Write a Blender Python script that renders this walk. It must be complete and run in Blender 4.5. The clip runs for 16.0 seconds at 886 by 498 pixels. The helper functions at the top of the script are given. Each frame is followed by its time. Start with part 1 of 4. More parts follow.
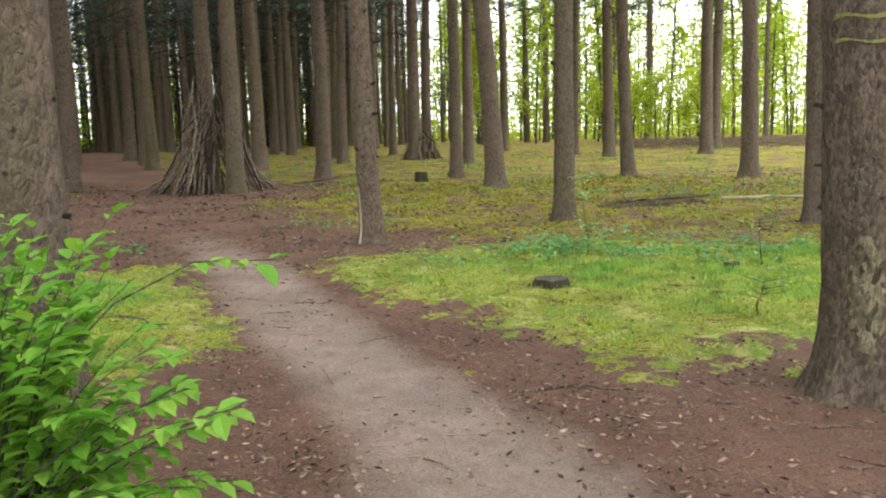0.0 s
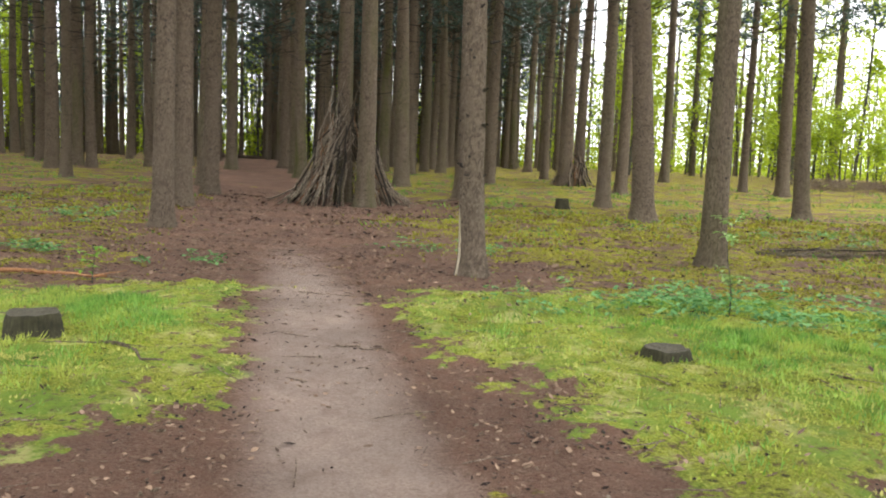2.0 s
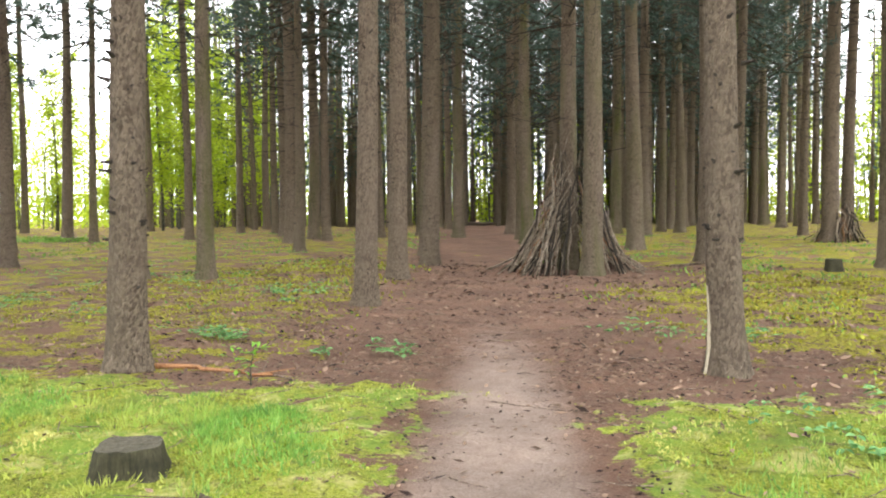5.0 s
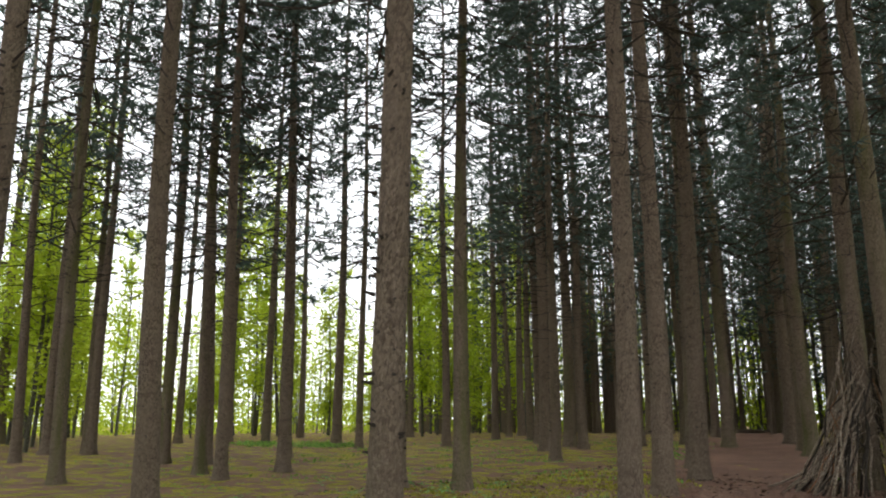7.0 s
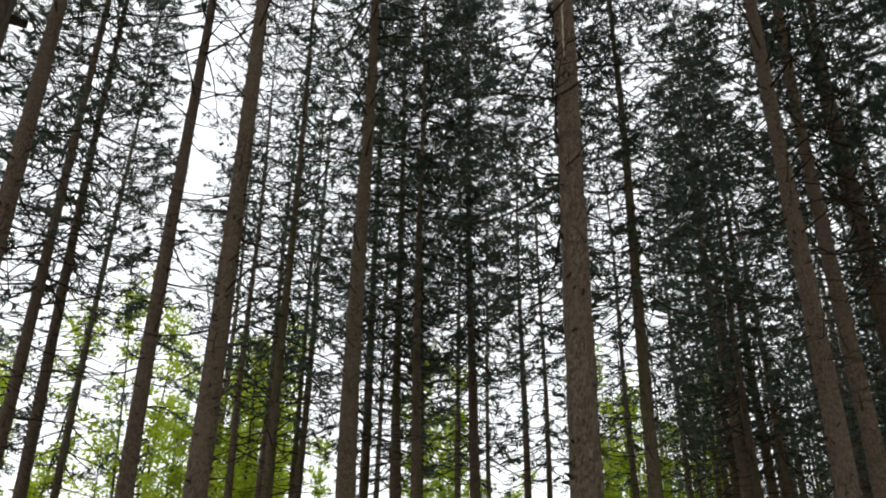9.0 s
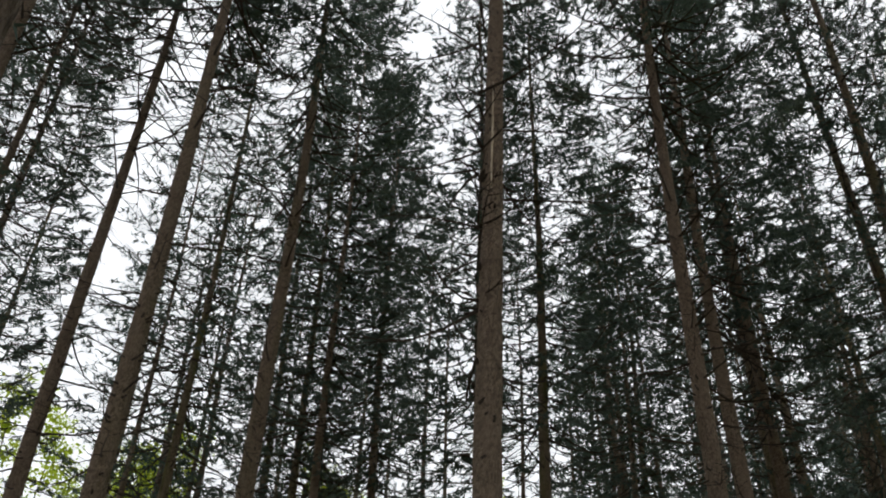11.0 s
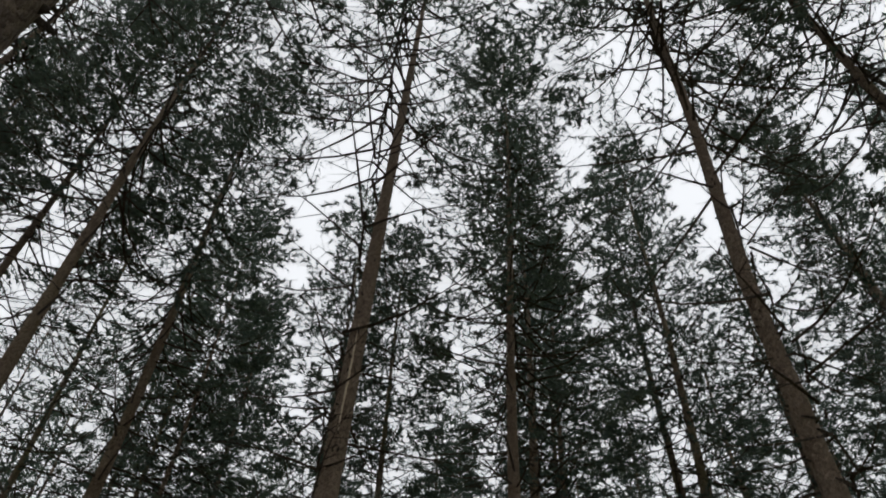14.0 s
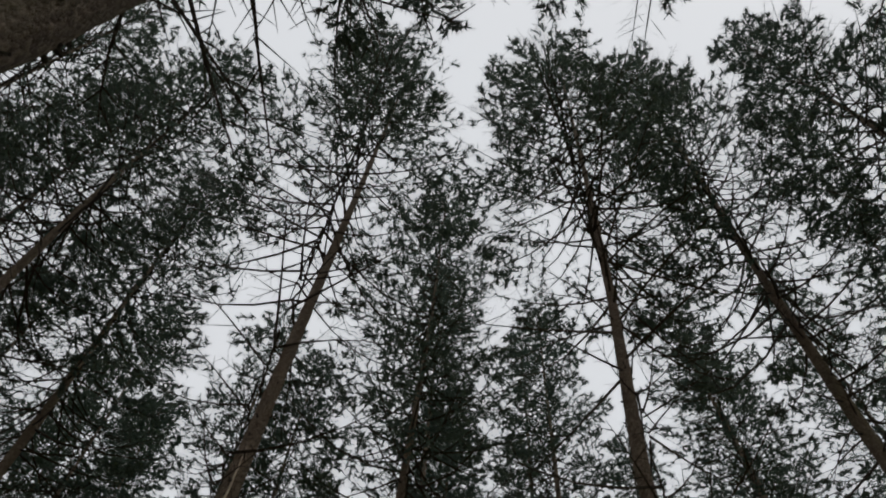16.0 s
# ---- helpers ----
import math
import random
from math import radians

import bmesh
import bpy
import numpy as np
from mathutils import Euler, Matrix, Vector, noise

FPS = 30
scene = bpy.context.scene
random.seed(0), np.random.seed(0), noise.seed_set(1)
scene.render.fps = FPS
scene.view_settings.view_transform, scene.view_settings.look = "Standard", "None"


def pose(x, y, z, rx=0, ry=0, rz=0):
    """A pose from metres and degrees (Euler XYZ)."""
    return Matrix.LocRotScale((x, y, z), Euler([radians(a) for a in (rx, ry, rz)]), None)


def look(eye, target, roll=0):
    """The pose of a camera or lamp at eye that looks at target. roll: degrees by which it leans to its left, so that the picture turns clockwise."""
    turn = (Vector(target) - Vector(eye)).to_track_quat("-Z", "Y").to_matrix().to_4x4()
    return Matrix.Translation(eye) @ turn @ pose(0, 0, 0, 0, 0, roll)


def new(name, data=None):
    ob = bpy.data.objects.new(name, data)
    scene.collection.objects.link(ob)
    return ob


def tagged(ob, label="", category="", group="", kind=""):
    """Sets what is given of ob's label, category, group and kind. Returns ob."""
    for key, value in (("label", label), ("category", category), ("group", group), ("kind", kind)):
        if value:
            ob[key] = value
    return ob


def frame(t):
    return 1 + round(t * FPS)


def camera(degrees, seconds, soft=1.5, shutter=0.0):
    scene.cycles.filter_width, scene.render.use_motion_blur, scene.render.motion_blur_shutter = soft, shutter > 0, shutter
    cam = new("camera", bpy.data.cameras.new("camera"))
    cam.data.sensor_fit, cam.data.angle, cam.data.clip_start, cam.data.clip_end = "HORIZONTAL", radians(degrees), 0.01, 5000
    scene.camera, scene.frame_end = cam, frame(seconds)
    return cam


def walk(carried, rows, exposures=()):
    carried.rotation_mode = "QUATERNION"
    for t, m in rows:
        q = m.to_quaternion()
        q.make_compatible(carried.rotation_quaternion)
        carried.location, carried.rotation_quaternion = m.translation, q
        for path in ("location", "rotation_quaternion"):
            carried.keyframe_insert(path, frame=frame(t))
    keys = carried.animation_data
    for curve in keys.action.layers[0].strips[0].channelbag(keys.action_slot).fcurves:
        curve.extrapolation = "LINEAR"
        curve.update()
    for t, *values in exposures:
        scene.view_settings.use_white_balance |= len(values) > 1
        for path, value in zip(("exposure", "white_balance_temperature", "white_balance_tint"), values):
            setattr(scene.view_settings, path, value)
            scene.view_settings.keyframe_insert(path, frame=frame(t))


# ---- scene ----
cam = camera(57.79, 16.0, soft=2.0)
PATH = [
    (0.0, pose(0.000, 0.001, 1.568, 81.82, 1.40, -0.00)),
    (0.5, pose(0.253, 0.315, 1.546, 81.75, 0.93, -0.08)),
    (1.0, pose(0.448, 0.771, 1.513, 82.50, -0.46, 0.38)),
    (1.5, pose(0.536, 1.224, 1.497, 84.13, -0.33, 2.37)),
    (2.0, pose(0.541, 1.784, 1.470, 83.45, -2.09, 11.62)),
    (2.5, pose(0.492, 2.254, 1.475, 83.48, -1.03, 12.48)),
    (3.0, pose(0.471, 2.674, 1.478, 83.60, -0.31, 13.08)),
    (3.5, pose(0.397, 3.021, 1.493, 84.14, 0.04, 18.39)),
    (3.7, pose(0.425, 3.134, 1.489, 84.44, 0.15, 22.41)),
    (5.8, pose(-0.128, 4.111, 1.505, 92.20, 0.62, 30.67)),
    (6.0, pose(-0.164, 4.128, 1.519, 93.96, 0.90, 32.42)),
    (6.3, pose(-0.189, 4.152, 1.538, 96.32, 0.80, 37.19)),
    (6.5, pose(-0.191, 4.166, 1.549, 97.90, 0.31, 40.63)),
    (7.0, pose(-0.191, 4.175, 1.569, 102.26, 0.31, 45.99)),
    (7.5, pose(-0.192, 4.134, 1.583, 104.96, 0.27, 52.02)),
    (8.0, pose(-0.191, 4.093, 1.597, 108.36, 0.13, 57.54)),
    (8.5, pose(-0.184, 4.067, 1.604, 112.08, 0.04, 58.82)),
    (9.0, pose(-0.188, 4.050, 1.606, 116.27, -0.35, 58.80)),
    (9.2, pose(-0.189, 4.043, 1.606, 117.72, -0.49, 58.41)),
    (11.3, pose(-0.200, 3.963, 1.523, 126.82, -1.16, 49.49)),
    (11.5, pose(-0.199, 3.963, 1.522, 128.17, -0.69, 48.56)),
    (12.0, pose(-0.198, 3.965, 1.522, 131.49, 0.36, 45.91)),
    (12.5, pose(-0.194, 3.975, 1.526, 134.87, 0.06, 43.81)),
    (13.0, pose(-0.193, 3.979, 1.534, 136.23, -0.71, 41.90)),
    (13.5, pose(-0.189, 3.974, 1.548, 140.34, -0.63, 38.98)),
    (14.0, pose(-0.180, 3.969, 1.566, 142.71, -1.75, 37.01)),
    (14.5, pose(-0.161, 3.965, 1.583, 146.49, -2.09, 34.36)),
    (15.0, pose(-0.148, 3.968, 1.594, 148.25, -2.83, 32.63)),
    (15.5, pose(-0.136, 3.972, 1.600, 150.90, -3.16, 28.71)),
    (16.0, pose(-0.125, 3.978, 1.605, 153.12, -2.77, 25.15)),
]
EXPOSURES = [(0.0, 1.15), (0.5, 1.1), (1.5, 0.95), (2.0, 1.25), (3.5, 1.5), (5.8, 1.9), (6.3, 1.45), (7.0, 0.5), (9.0, -0.15), (11.5, -0.4), (13.0, -0.62), (15.5, -1.0), (16.0, -1.12)]
walk(cam, PATH, EXPOSURES)

# ---------------------------------------------------------------- world and sun: bright overcast sky
world = bpy.data.worlds.new("overcast_sky")
scene.world = world
world.use_nodes = True
wn, wl = world.node_tree.nodes, world.node_tree.links
wn.clear()
sky = wn.new("ShaderNodeTexSky")
sky.sky_type, sky.sun_disc = "NISHITA", False
sky.sun_elevation, sky.sun_rotation = radians(62), radians(110)
sky.air_density, sky.dust_density = 1.5, 4.0
veil = wn.new("ShaderNodeMix")
veil.data_type = "RGBA"
veil.inputs[0].default_value = 0.82
veil.inputs[7].default_value = (15.0, 15.3, 15.7, 1)
bg = wn.new("ShaderNodeBackground")
bg.inputs[1].default_value = 0.12
wout = wn.new("ShaderNodeOutputWorld")
wl.new(sky.outputs[0], veil.inputs[6])
wl.new(veil.outputs[2], bg.inputs[0])
wl.new(bg.outputs[0], wout.inputs[0])

sun_data = bpy.data.lights.new("sun", "SUN")
sun_data.energy, sun_data.angle, sun_data.color = 0.6, radians(40), (1.0, 0.96, 0.9)
sun = new("sun", sun_data)
sun.matrix_world = look((16, 3, 34), (0, 8, 0))


# ---------------------------------------------------------------- materials
def material(name, rough=0.9):
    m = bpy.data.materials.new(name)
    m.use_nodes = True
    b = m.node_tree.nodes["Principled BSDF"]
    b.inputs["Roughness"].default_value = rough
    b.inputs["Specular IOR Level"].default_value = 0.25
    return m, m.node_tree.nodes, m.node_tree.links, b


def ramp(nodes, stops, source, links):
    r = nodes.new("ShaderNodeValToRGB")
    e = r.color_ramp.elements
    while len(e) < len(stops):
        e.new(0.5)
    for el, (p, col) in zip(e, stops):
        el.position, el.color = p, (*col, 1)
    links.new(source, r.inputs[0])
    return r.outputs[0]


def noise_node(nodes, links, vec, scale, detail=5.0, rough=0.6, dist=0.0):
    n = nodes.new("ShaderNodeTexNoise")
    n.inputs["Scale"].default_value, n.inputs["Detail"].default_value = scale, detail
    n.inputs["Roughness"].default_value, n.inputs["Distortion"].default_value = rough, dist
    links.new(vec, n.inputs["Vector"])
    return n.outputs[0]


def mapped(nodes, links, vec, scale):
    m = nodes.new("ShaderNodeMapping")
    m.inputs["Scale"].default_value = scale
    links.new(vec, m.inputs[0])
    return m.outputs[0]


def mixed(nodes, links, fac, a, b, mode="MIX"):
    m = nodes.new("ShaderNodeMix")
    m.data_type, m.blend_type = "RGBA", mode
    for sock, v in ((m.inputs[0], fac), (m.inputs[6], a), (m.inputs[7], b)):
        if isinstance(v, bpy.types.NodeSocket):
            links.new(v, sock)
        elif isinstance(v, (int, float)):
            sock.default_value = v
        else:
            sock.default_value = (*v, 1)
    return m.outputs[2]


def math_node(nodes, links, op, a, b=0.5, clamp=False):
    m = nodes.new("ShaderNodeMath")
    m.operation, m.use_clamp = op, clamp
    for sock, v in ((m.inputs[0], a), (m.inputs[1], b)):
        if isinstance(v, bpy.types.NodeSocket):
            links.new(v, sock)
        else:
            sock.default_value = v
    return m.outputs[0]


def bumped(nodes, links, b, height, strength=0.5, dist=0.02):
    n = nodes.new("ShaderNodeBump")
    n.inputs["Strength"].default_value, n.inputs["Distance"].default_value = strength, dist
    links.new(height, n.inputs["Height"])
    links.new(n.outputs[0], b.inputs["Normal"])


def bark_material(name, dark, mid, light, moss=0.35, flake=1.0):
    m, n, l, b = material(name, 0.92)
    tc = n.new("ShaderNodeTexCoord").outputs["Object"]
    info = n.new("ShaderNodeObjectInfo").outputs["Random"]
    shift = n.new("ShaderNodeVectorMath")
    shift.operation = "ADD"
    comb = n.new("ShaderNodeCombineXYZ")
    l.new(math_node(n, l, "MULTIPLY", info, 40.0), comb.inputs[2])
    l.new(tc, shift.inputs[0])
    l.new(comb.outputs[0], shift.inputs[1])
    p = shift.outputs[0]
    warp = noise_node(n, l, mapped(n, l, p, (14, 14, 9)), 1.0, 5, 0.7)
    wv = n.new("ShaderNodeVectorMath")
    wv.operation = "MULTIPLY_ADD"
    l.new(mapped(n, l, p, (46 * flake, 46 * flake, 26 * flake)), wv.inputs[0])
    wv.inputs[1].default_value = (1, 1, 1)
    push = n.new("ShaderNodeVectorMath")
    push.operation = "SCALE"
    push.inputs["Scale"].default_value = 4.0
    l.new(warp, push.inputs[0])
    l.new(push.outputs[0], wv.inputs[2])
    vor = n.new("ShaderNodeTexVoronoi")
    vor.feature = "F1"
    vor.inputs["Scale"].default_value = 1.0
    l.new(wv.outputs[0], vor.inputs["Vector"])
    plate = n.new("ShaderNodeSeparateColor")
    l.new(vor.outputs["Color"], plate.inputs[0])
    grain = noise_node(n, l, mapped(n, l, p, (60, 60, 22)), 1.0, 6, 0.72)
    tone = math_node(n, l, "ADD", math_node(n, l, "MULTIPLY", plate.outputs[0], 0.4), math_node(n, l, "MULTIPLY", grain, 0.58))
    broad = noise_node(n, l, mapped(n, l, p, (3.0, 3.0, 0.9)), 1.0, 4)
    crack = ramp(n, [(0.3, (1, 1, 1)), (0.62, (0, 0, 0))], vor.outputs["Distance"], l)
    col = ramp(n, [(0.26, dark), (0.48, mid), (0.66, light)], tone, l)
    fissure = noise_node(n, l, mapped(n, l, p, (26, 26, 7)), 1.0, 5, 0.75)
    col = mixed(n, l, ramp(n, [(0.6, (0, 0, 0)), (0.72, (0.75, 0.75, 0.75))], fissure, l), col, dark)
    blot = ramp(n, [(0.42, (0, 0, 0)), (0.62, (1, 1, 1))], broad, l)
    col = mixed(n, l, math_node(n, l, "MULTIPLY", blot, 0.45), col, mixed(n, l, 0.5, mid, light))
    ring = noise_node(n, l, mapped(n, l, p, (1.5, 1.5, 5.0)), 1.0, 5, 0.7)
    ringm = ramp(n, [(0.58, (0, 0, 0)), (0.66, (1, 1, 1))], ring, l)
    col = mixed(n, l, math_node(n, l, "MULTIPLY", ringm, 0.45), col, dark)
    mossn = noise_node(n, l, mapped(n, l, p, (2.2, 2.2, 0.35)), 1.0, 5, 0.6)
    amount = math_node(n, l, "MULTIPLY", math_node(n, l, "SUBTRACT", info, 0.45, True), moss * 1.8)
    mossm = ramp(n, [(0.42, (0, 0, 0)), (0.66, (1, 1, 1))], mossn, l)
    col = mixed(n, l, math_node(n, l, "MULTIPLY", mossm, amount), col, (0.12, 0.13, 0.035))
    l.new(col, b.inputs["Base Color"])
    h = math_node(n, l, "ADD", math_node(n, l, "MULTIPLY", crack, 0.7), grain)
    bumped(n, l, b, h, 1.0, 0.03)
    return m


# moss 0.8: real moss, plus the stand's greenish gloom put into the bark colour
BARK = bark_material("spruce_bark", (0.1, 0.074, 0.052), (0.178, 0.136, 0.098), (0.262, 0.208, 0.152), 0.8, 1.0)
BARK_NEAR = bark_material("flaky_bark", (0.075, 0.055, 0.04), (0.16, 0.121, 0.088), (0.255, 0.2, 0.147), 0.5, 1.0)
LIMB_BARK = bark_material("dark_limb_bark", (0.03, 0.024, 0.019), (0.055, 0.045, 0.035), (0.09, 0.075, 0.06), 0.2)
BARK_THIN = bark_material("beech_bark", (0.035, 0.032, 0.025), (0.09, 0.085, 0.065), (0.2, 0.19, 0.15), 0.5)
BARK_DEAD = bark_material("dead_stick_bark", (0.06, 0.04, 0.028), (0.2, 0.14, 0.1), (0.42, 0.33, 0.25), 0.15)


def leaf_material(name, a, b_, trans=0.35, rough=0.55, patch=None, spread=1.2, second=None):
    m, n, l, b = material(name, rough)
    geo = n.new("ShaderNodeNewGeometry")
    info = n.new("ShaderNodeObjectInfo").outputs["Random"]
    t = math_node(n, l, "ADD", math_node(n, l, "MULTIPLY", geo.outputs["Random Per Island"], 0.75), math_node(n, l, "MULTIPLY", info, 0.25))
    col = ramp(n, [(0.1, a), (0.9, b_)], t, l)
    if patch:
        tc = n.new("ShaderNodeTexCoord").outputs["Object"]
        where = ramp(n, [(0.44, (0, 0, 0)), (0.6, (1, 1, 1))], noise_node(n, l, tc, spread, 5, 0.65), l)
        col = mixed(n, l, where, col, patch)
    if second:
        here = ramp(n, [(0.5, (0, 0, 0)), (0.6, (0.85, 0.85, 0.85))], noise_node(n, l, n.new("ShaderNodeTexCoord").outputs["Object"], spread * 2.7, 6, 0.72), l)
        col = mixed(n, l, here, col, second)
    l.new(col, b.inputs["Base Color"])
    tr = n.new("ShaderNodeBsdfTranslucent")
    l.new(mixed(n, l, 1.0, col, (1.0, 1.0, 0.6), "MULTIPLY"), tr.inputs[0])
    mx = n.new("ShaderNodeMixShader")
    mx.inputs[0].default_value = trans
    l.new(b.outputs[0], mx.inputs[1])
    l.new(tr.outputs[0], mx.inputs[2])
    l.new(mx.outputs[0], n["Material Output"].inputs[0])
    return m


NEEDLES = leaf_material("spruce_needles", (0.045, 0.078, 0.07), (0.11, 0.155, 0.135), 0.2)
BEECH_LEAF = leaf_material("young_beech_leaf", (0.32, 0.43, 0.03), (0.55, 0.66, 0.08), 0.55)
BUSH_LEAF = leaf_material("cherry_leaf", (0.13, 0.33, 0.035), (0.3, 0.52, 0.08), 0.4, 0.4)
GRASS = leaf_material("grass_blade", (0.14, 0.33, 0.06), (0.37, 0.58, 0.14), 0.4, 0.55, (0.52, 0.58, 0.14), 1.2, (0.1, 0.22, 0.05))
MOSS_TUFT = leaf_material("moss_tuft", (0.2, 0.3, 0.03), (0.46, 0.52, 0.085), 0.25, 0.9, (0.62, 0.58, 0.19), 1.3, (0.13, 0.13, 0.035))
OLIVE_TUFT = leaf_material("olive_moss_tuft", (0.17, 0.16, 0.02), (0.5, 0.47, 0.06), 0.2, 0.9, (0.36, 0.4, 0.06), 0.9, (0.16, 0.1, 0.04))
HERB = leaf_material("low_plant_leaf", (0.08, 0.22, 0.04), (0.28, 0.46, 0.1), 0.3)
BRAMBLE = leaf_material("bramble_leaf", (0.05, 0.17, 0.055), (0.24, 0.46, 0.17), 0.3)
LITTER = leaf_material("needle_litter", (0.022, 0.012, 0.009), (0.42, 0.28, 0.19), 0.0, 0.95)


def wood_material(name, dark, light, rough=0.85):
    m, n, l, b = material(name, rough)
    tc = n.new("ShaderNodeTexCoord").outputs["Object"]
    g = noise_node(n, l, mapped(n, l, tc, (50, 50, 5)), 1.0, 6, 0.7)
    s = noise_node(n, l, tc, 7.0, 4)
    col = ramp(n, [(0.3, dark), (0.7, light)], g, l)
    col = mixed(n, l, ramp(n, [(0.5, (0, 0, 0)), (0.7, (0.6, 0.6, 0.6))], s, l), col, dark)
    l.new(col, b.inputs["Base Color"])
    bumped(n, l, b, g, 0.5, 0.006)
    return m


PATCH_WOOD = bark_material("mossy_bare_wood", (0.06, 0.05, 0.03), (0.2, 0.17, 0.1), (0.38, 0.33, 0.2), 0.3, 0.8)
BARE_WOOD = wood_material("bare_weathered_wood", (0.3, 0.24, 0.16), (0.62, 0.55, 0.42))
STUMP_BARK = wood_material("dark_mossy_stump_bark", (0.015, 0.014, 0.009), (0.075, 0.068, 0.036))
STUMP_TOP = wood_material("old_stump_wood", (0.03, 0.028, 0.02), (0.13, 0.115, 0.08))
RED_WOOD = wood_material("split_red_wood", (0.2, 0.08, 0.035), (0.5, 0.27, 0.13))


def ground_material():
    m, n, l, b = material("forest_floor", 0.95)
    tc = n.new("ShaderNodeTexCoord").outputs["Object"]

    def mask(name, sharp, lo, hi, scale):
        a = n.new("ShaderNodeAttribute")
        a.attribute_name = name
        ns = noise_node(n, l, tc, scale, 7, 0.68)
        v = math_node(n, l, "ADD", a.outputs["Fac"], math_node(n, l, "MULTIPLY", math_node(n, l, "SUBTRACT", ns, 0.5), sharp))
        return ramp(n, [(lo, (0, 0, 0)), (hi, (1, 1, 1))], v, l)

    fine = noise_node(n, l, tc, 55.0, 6, 0.75)
    mid = noise_node(n, l, tc, 7.0, 6, 0.7)
    broad = noise_node(n, l, tc, 0.9, 5, 0.6)
    soil = ramp(n, [(0.32, (0.05, 0.028, 0.018)), (0.46, (0.21, 0.122, 0.083)), (0.6, (0.28, 0.175, 0.125)), (0.72, (0.5, 0.38, 0.29))], fine, l)
    soil = mixed(n, l, ramp(n, [(0.4, (0, 0, 0)), (0.65, (0.7, 0.7, 0.7))], mid, l), soil, (0.23, 0.118, 0.078))
    path = ramp(n, [(0.3, (0.29, 0.205, 0.165)), (0.5, (0.45, 0.34, 0.28)), (0.75, (0.6, 0.475, 0.395))], fine, l)
    path = mixed(n, l, ramp(n, [(0.45, (0, 0, 0)), (0.75, (0.55, 0.55, 0.55))], mid, l), path, (0.27, 0.175, 0.13))
    moss = ramp(n, [(0.3, (0.07, 0.08, 0.012)), (0.46, (0.32, 0.36, 0.04)), (0.56, (0.48, 0.5, 0.08)), (0.72, (0.7, 0.66, 0.2))], fine, l)
    clump = noise_node(n, l, tc, 16.0, 5, 0.7)
    moss = mixed(n, l, ramp(n, [(0.34, (1, 1, 1)), (0.47, (0, 0, 0))], clump, l), moss, (0.07, 0.06, 0.02))
    moss = mixed(n, l, ramp(n, [(0.45, (0, 0, 0)), (0.58, (0.85, 0.85, 0.85))], noise_node(n, l, tc, 1.3, 6, 0.7), l), moss, (0.22, 0.36, 0.05))
    moss = mixed(n, l, ramp(n, [(0.57, (0, 0, 0)), (0.66, (0.9, 0.9, 0.9))], noise_node(n, l, tc, 4.5, 6, 0.75), l), moss, (0.16, 0.1, 0.06))
    moss = mixed(n, l, ramp(n, [(0.36, (0.85, 0.85, 0.85)), (0.46, (0, 0, 0))], noise_node(n, l, tc, 2.2, 6, 0.7), l), moss, (0.64, 0.6, 0.22))
    olive = ramp(n, [(0.36, (0.06, 0.05, 0.012)), (0.48, (0.3, 0.275, 0.025)), (0.66, (0.56, 0.5, 0.06))], fine, l)
    speck = noise_node(n, l, tc, 21.0, 4, 0.7)
    soil = mixed(n, l, ramp(n, [(0.62, (0, 0, 0)), (0.68, (0.8, 0.8, 0.8))], speck, l), soil, (0.03, 0.018, 0.013))
    soil = mixed(n, l, ramp(n, [(0.3, (0.7, 0.7, 0.7)), (0.36, (0, 0, 0))], speck, l), soil, (0.36, 0.25, 0.18))
    olive = mixed(n, l, ramp(n, [(0.36, (1, 1, 1)), (0.46, (0, 0, 0))], speck, l), olive, (0.06, 0.045, 0.015))
    olive = mixed(n, l, ramp(n, [(0.55, (0, 0, 0)), (0.64, (0.75, 0.75, 0.75))], noise_node(n, l, tc, 2.6, 7, 0.75), l), olive, (0.2, 0.115, 0.055))
    olive = mixed(n, l, ramp(n, [(0.3, (0.8, 0.8, 0.8)), (0.42, (0, 0, 0))], noise_node(n, l, tc, 0.8, 6, 0.7), l), olive, (0.19, 0.26, 0.05))
    col = mixed(n, l, mask("olive", 3.2, 0.44, 0.56, 1.5), soil, olive)
    col = mixed(n, l, mask("moss", 1.9, 0.44, 0.54, 4.2), col, moss)
    col = mixed(n, l, mask("path", 1.0, 0.16, 0.8, 3.5), col, path)
    col = mixed(n, l, 0.5, col, mixed(n, l, 1.0, col, ramp(n, [(0.3, (0.5, 0.5, 0.5)), (0.7, (1.4, 1.4, 1.4))], broad, l), "MULTIPLY"))
    l.new(col, b.inputs["Base Color"])
    bumped(n, l, b, math_node(n, l, "ADD", fine, math_node(n, l, "MULTIPLY", mid, 2.0)), 1.0, 0.05)
    return m


GROUND = ground_material()


# ---------------------------------------------------------------- mesh helpers
def mesh_from(name, verts, faces, mat, smooth=False):
    me = bpy.data.meshes.new(name)
    me.from_pydata([tuple(v) for v in verts], [], faces)
    me.materials.append(mat)
    if smooth:
        me.polygons.foreach_set("use_smooth", [True] * len(me.polygons))
    me.update()
    return me


def part(name, me, parent, label=""):
    ob = new(name, me)
    ob.parent = parent
    return tagged(ob, label)


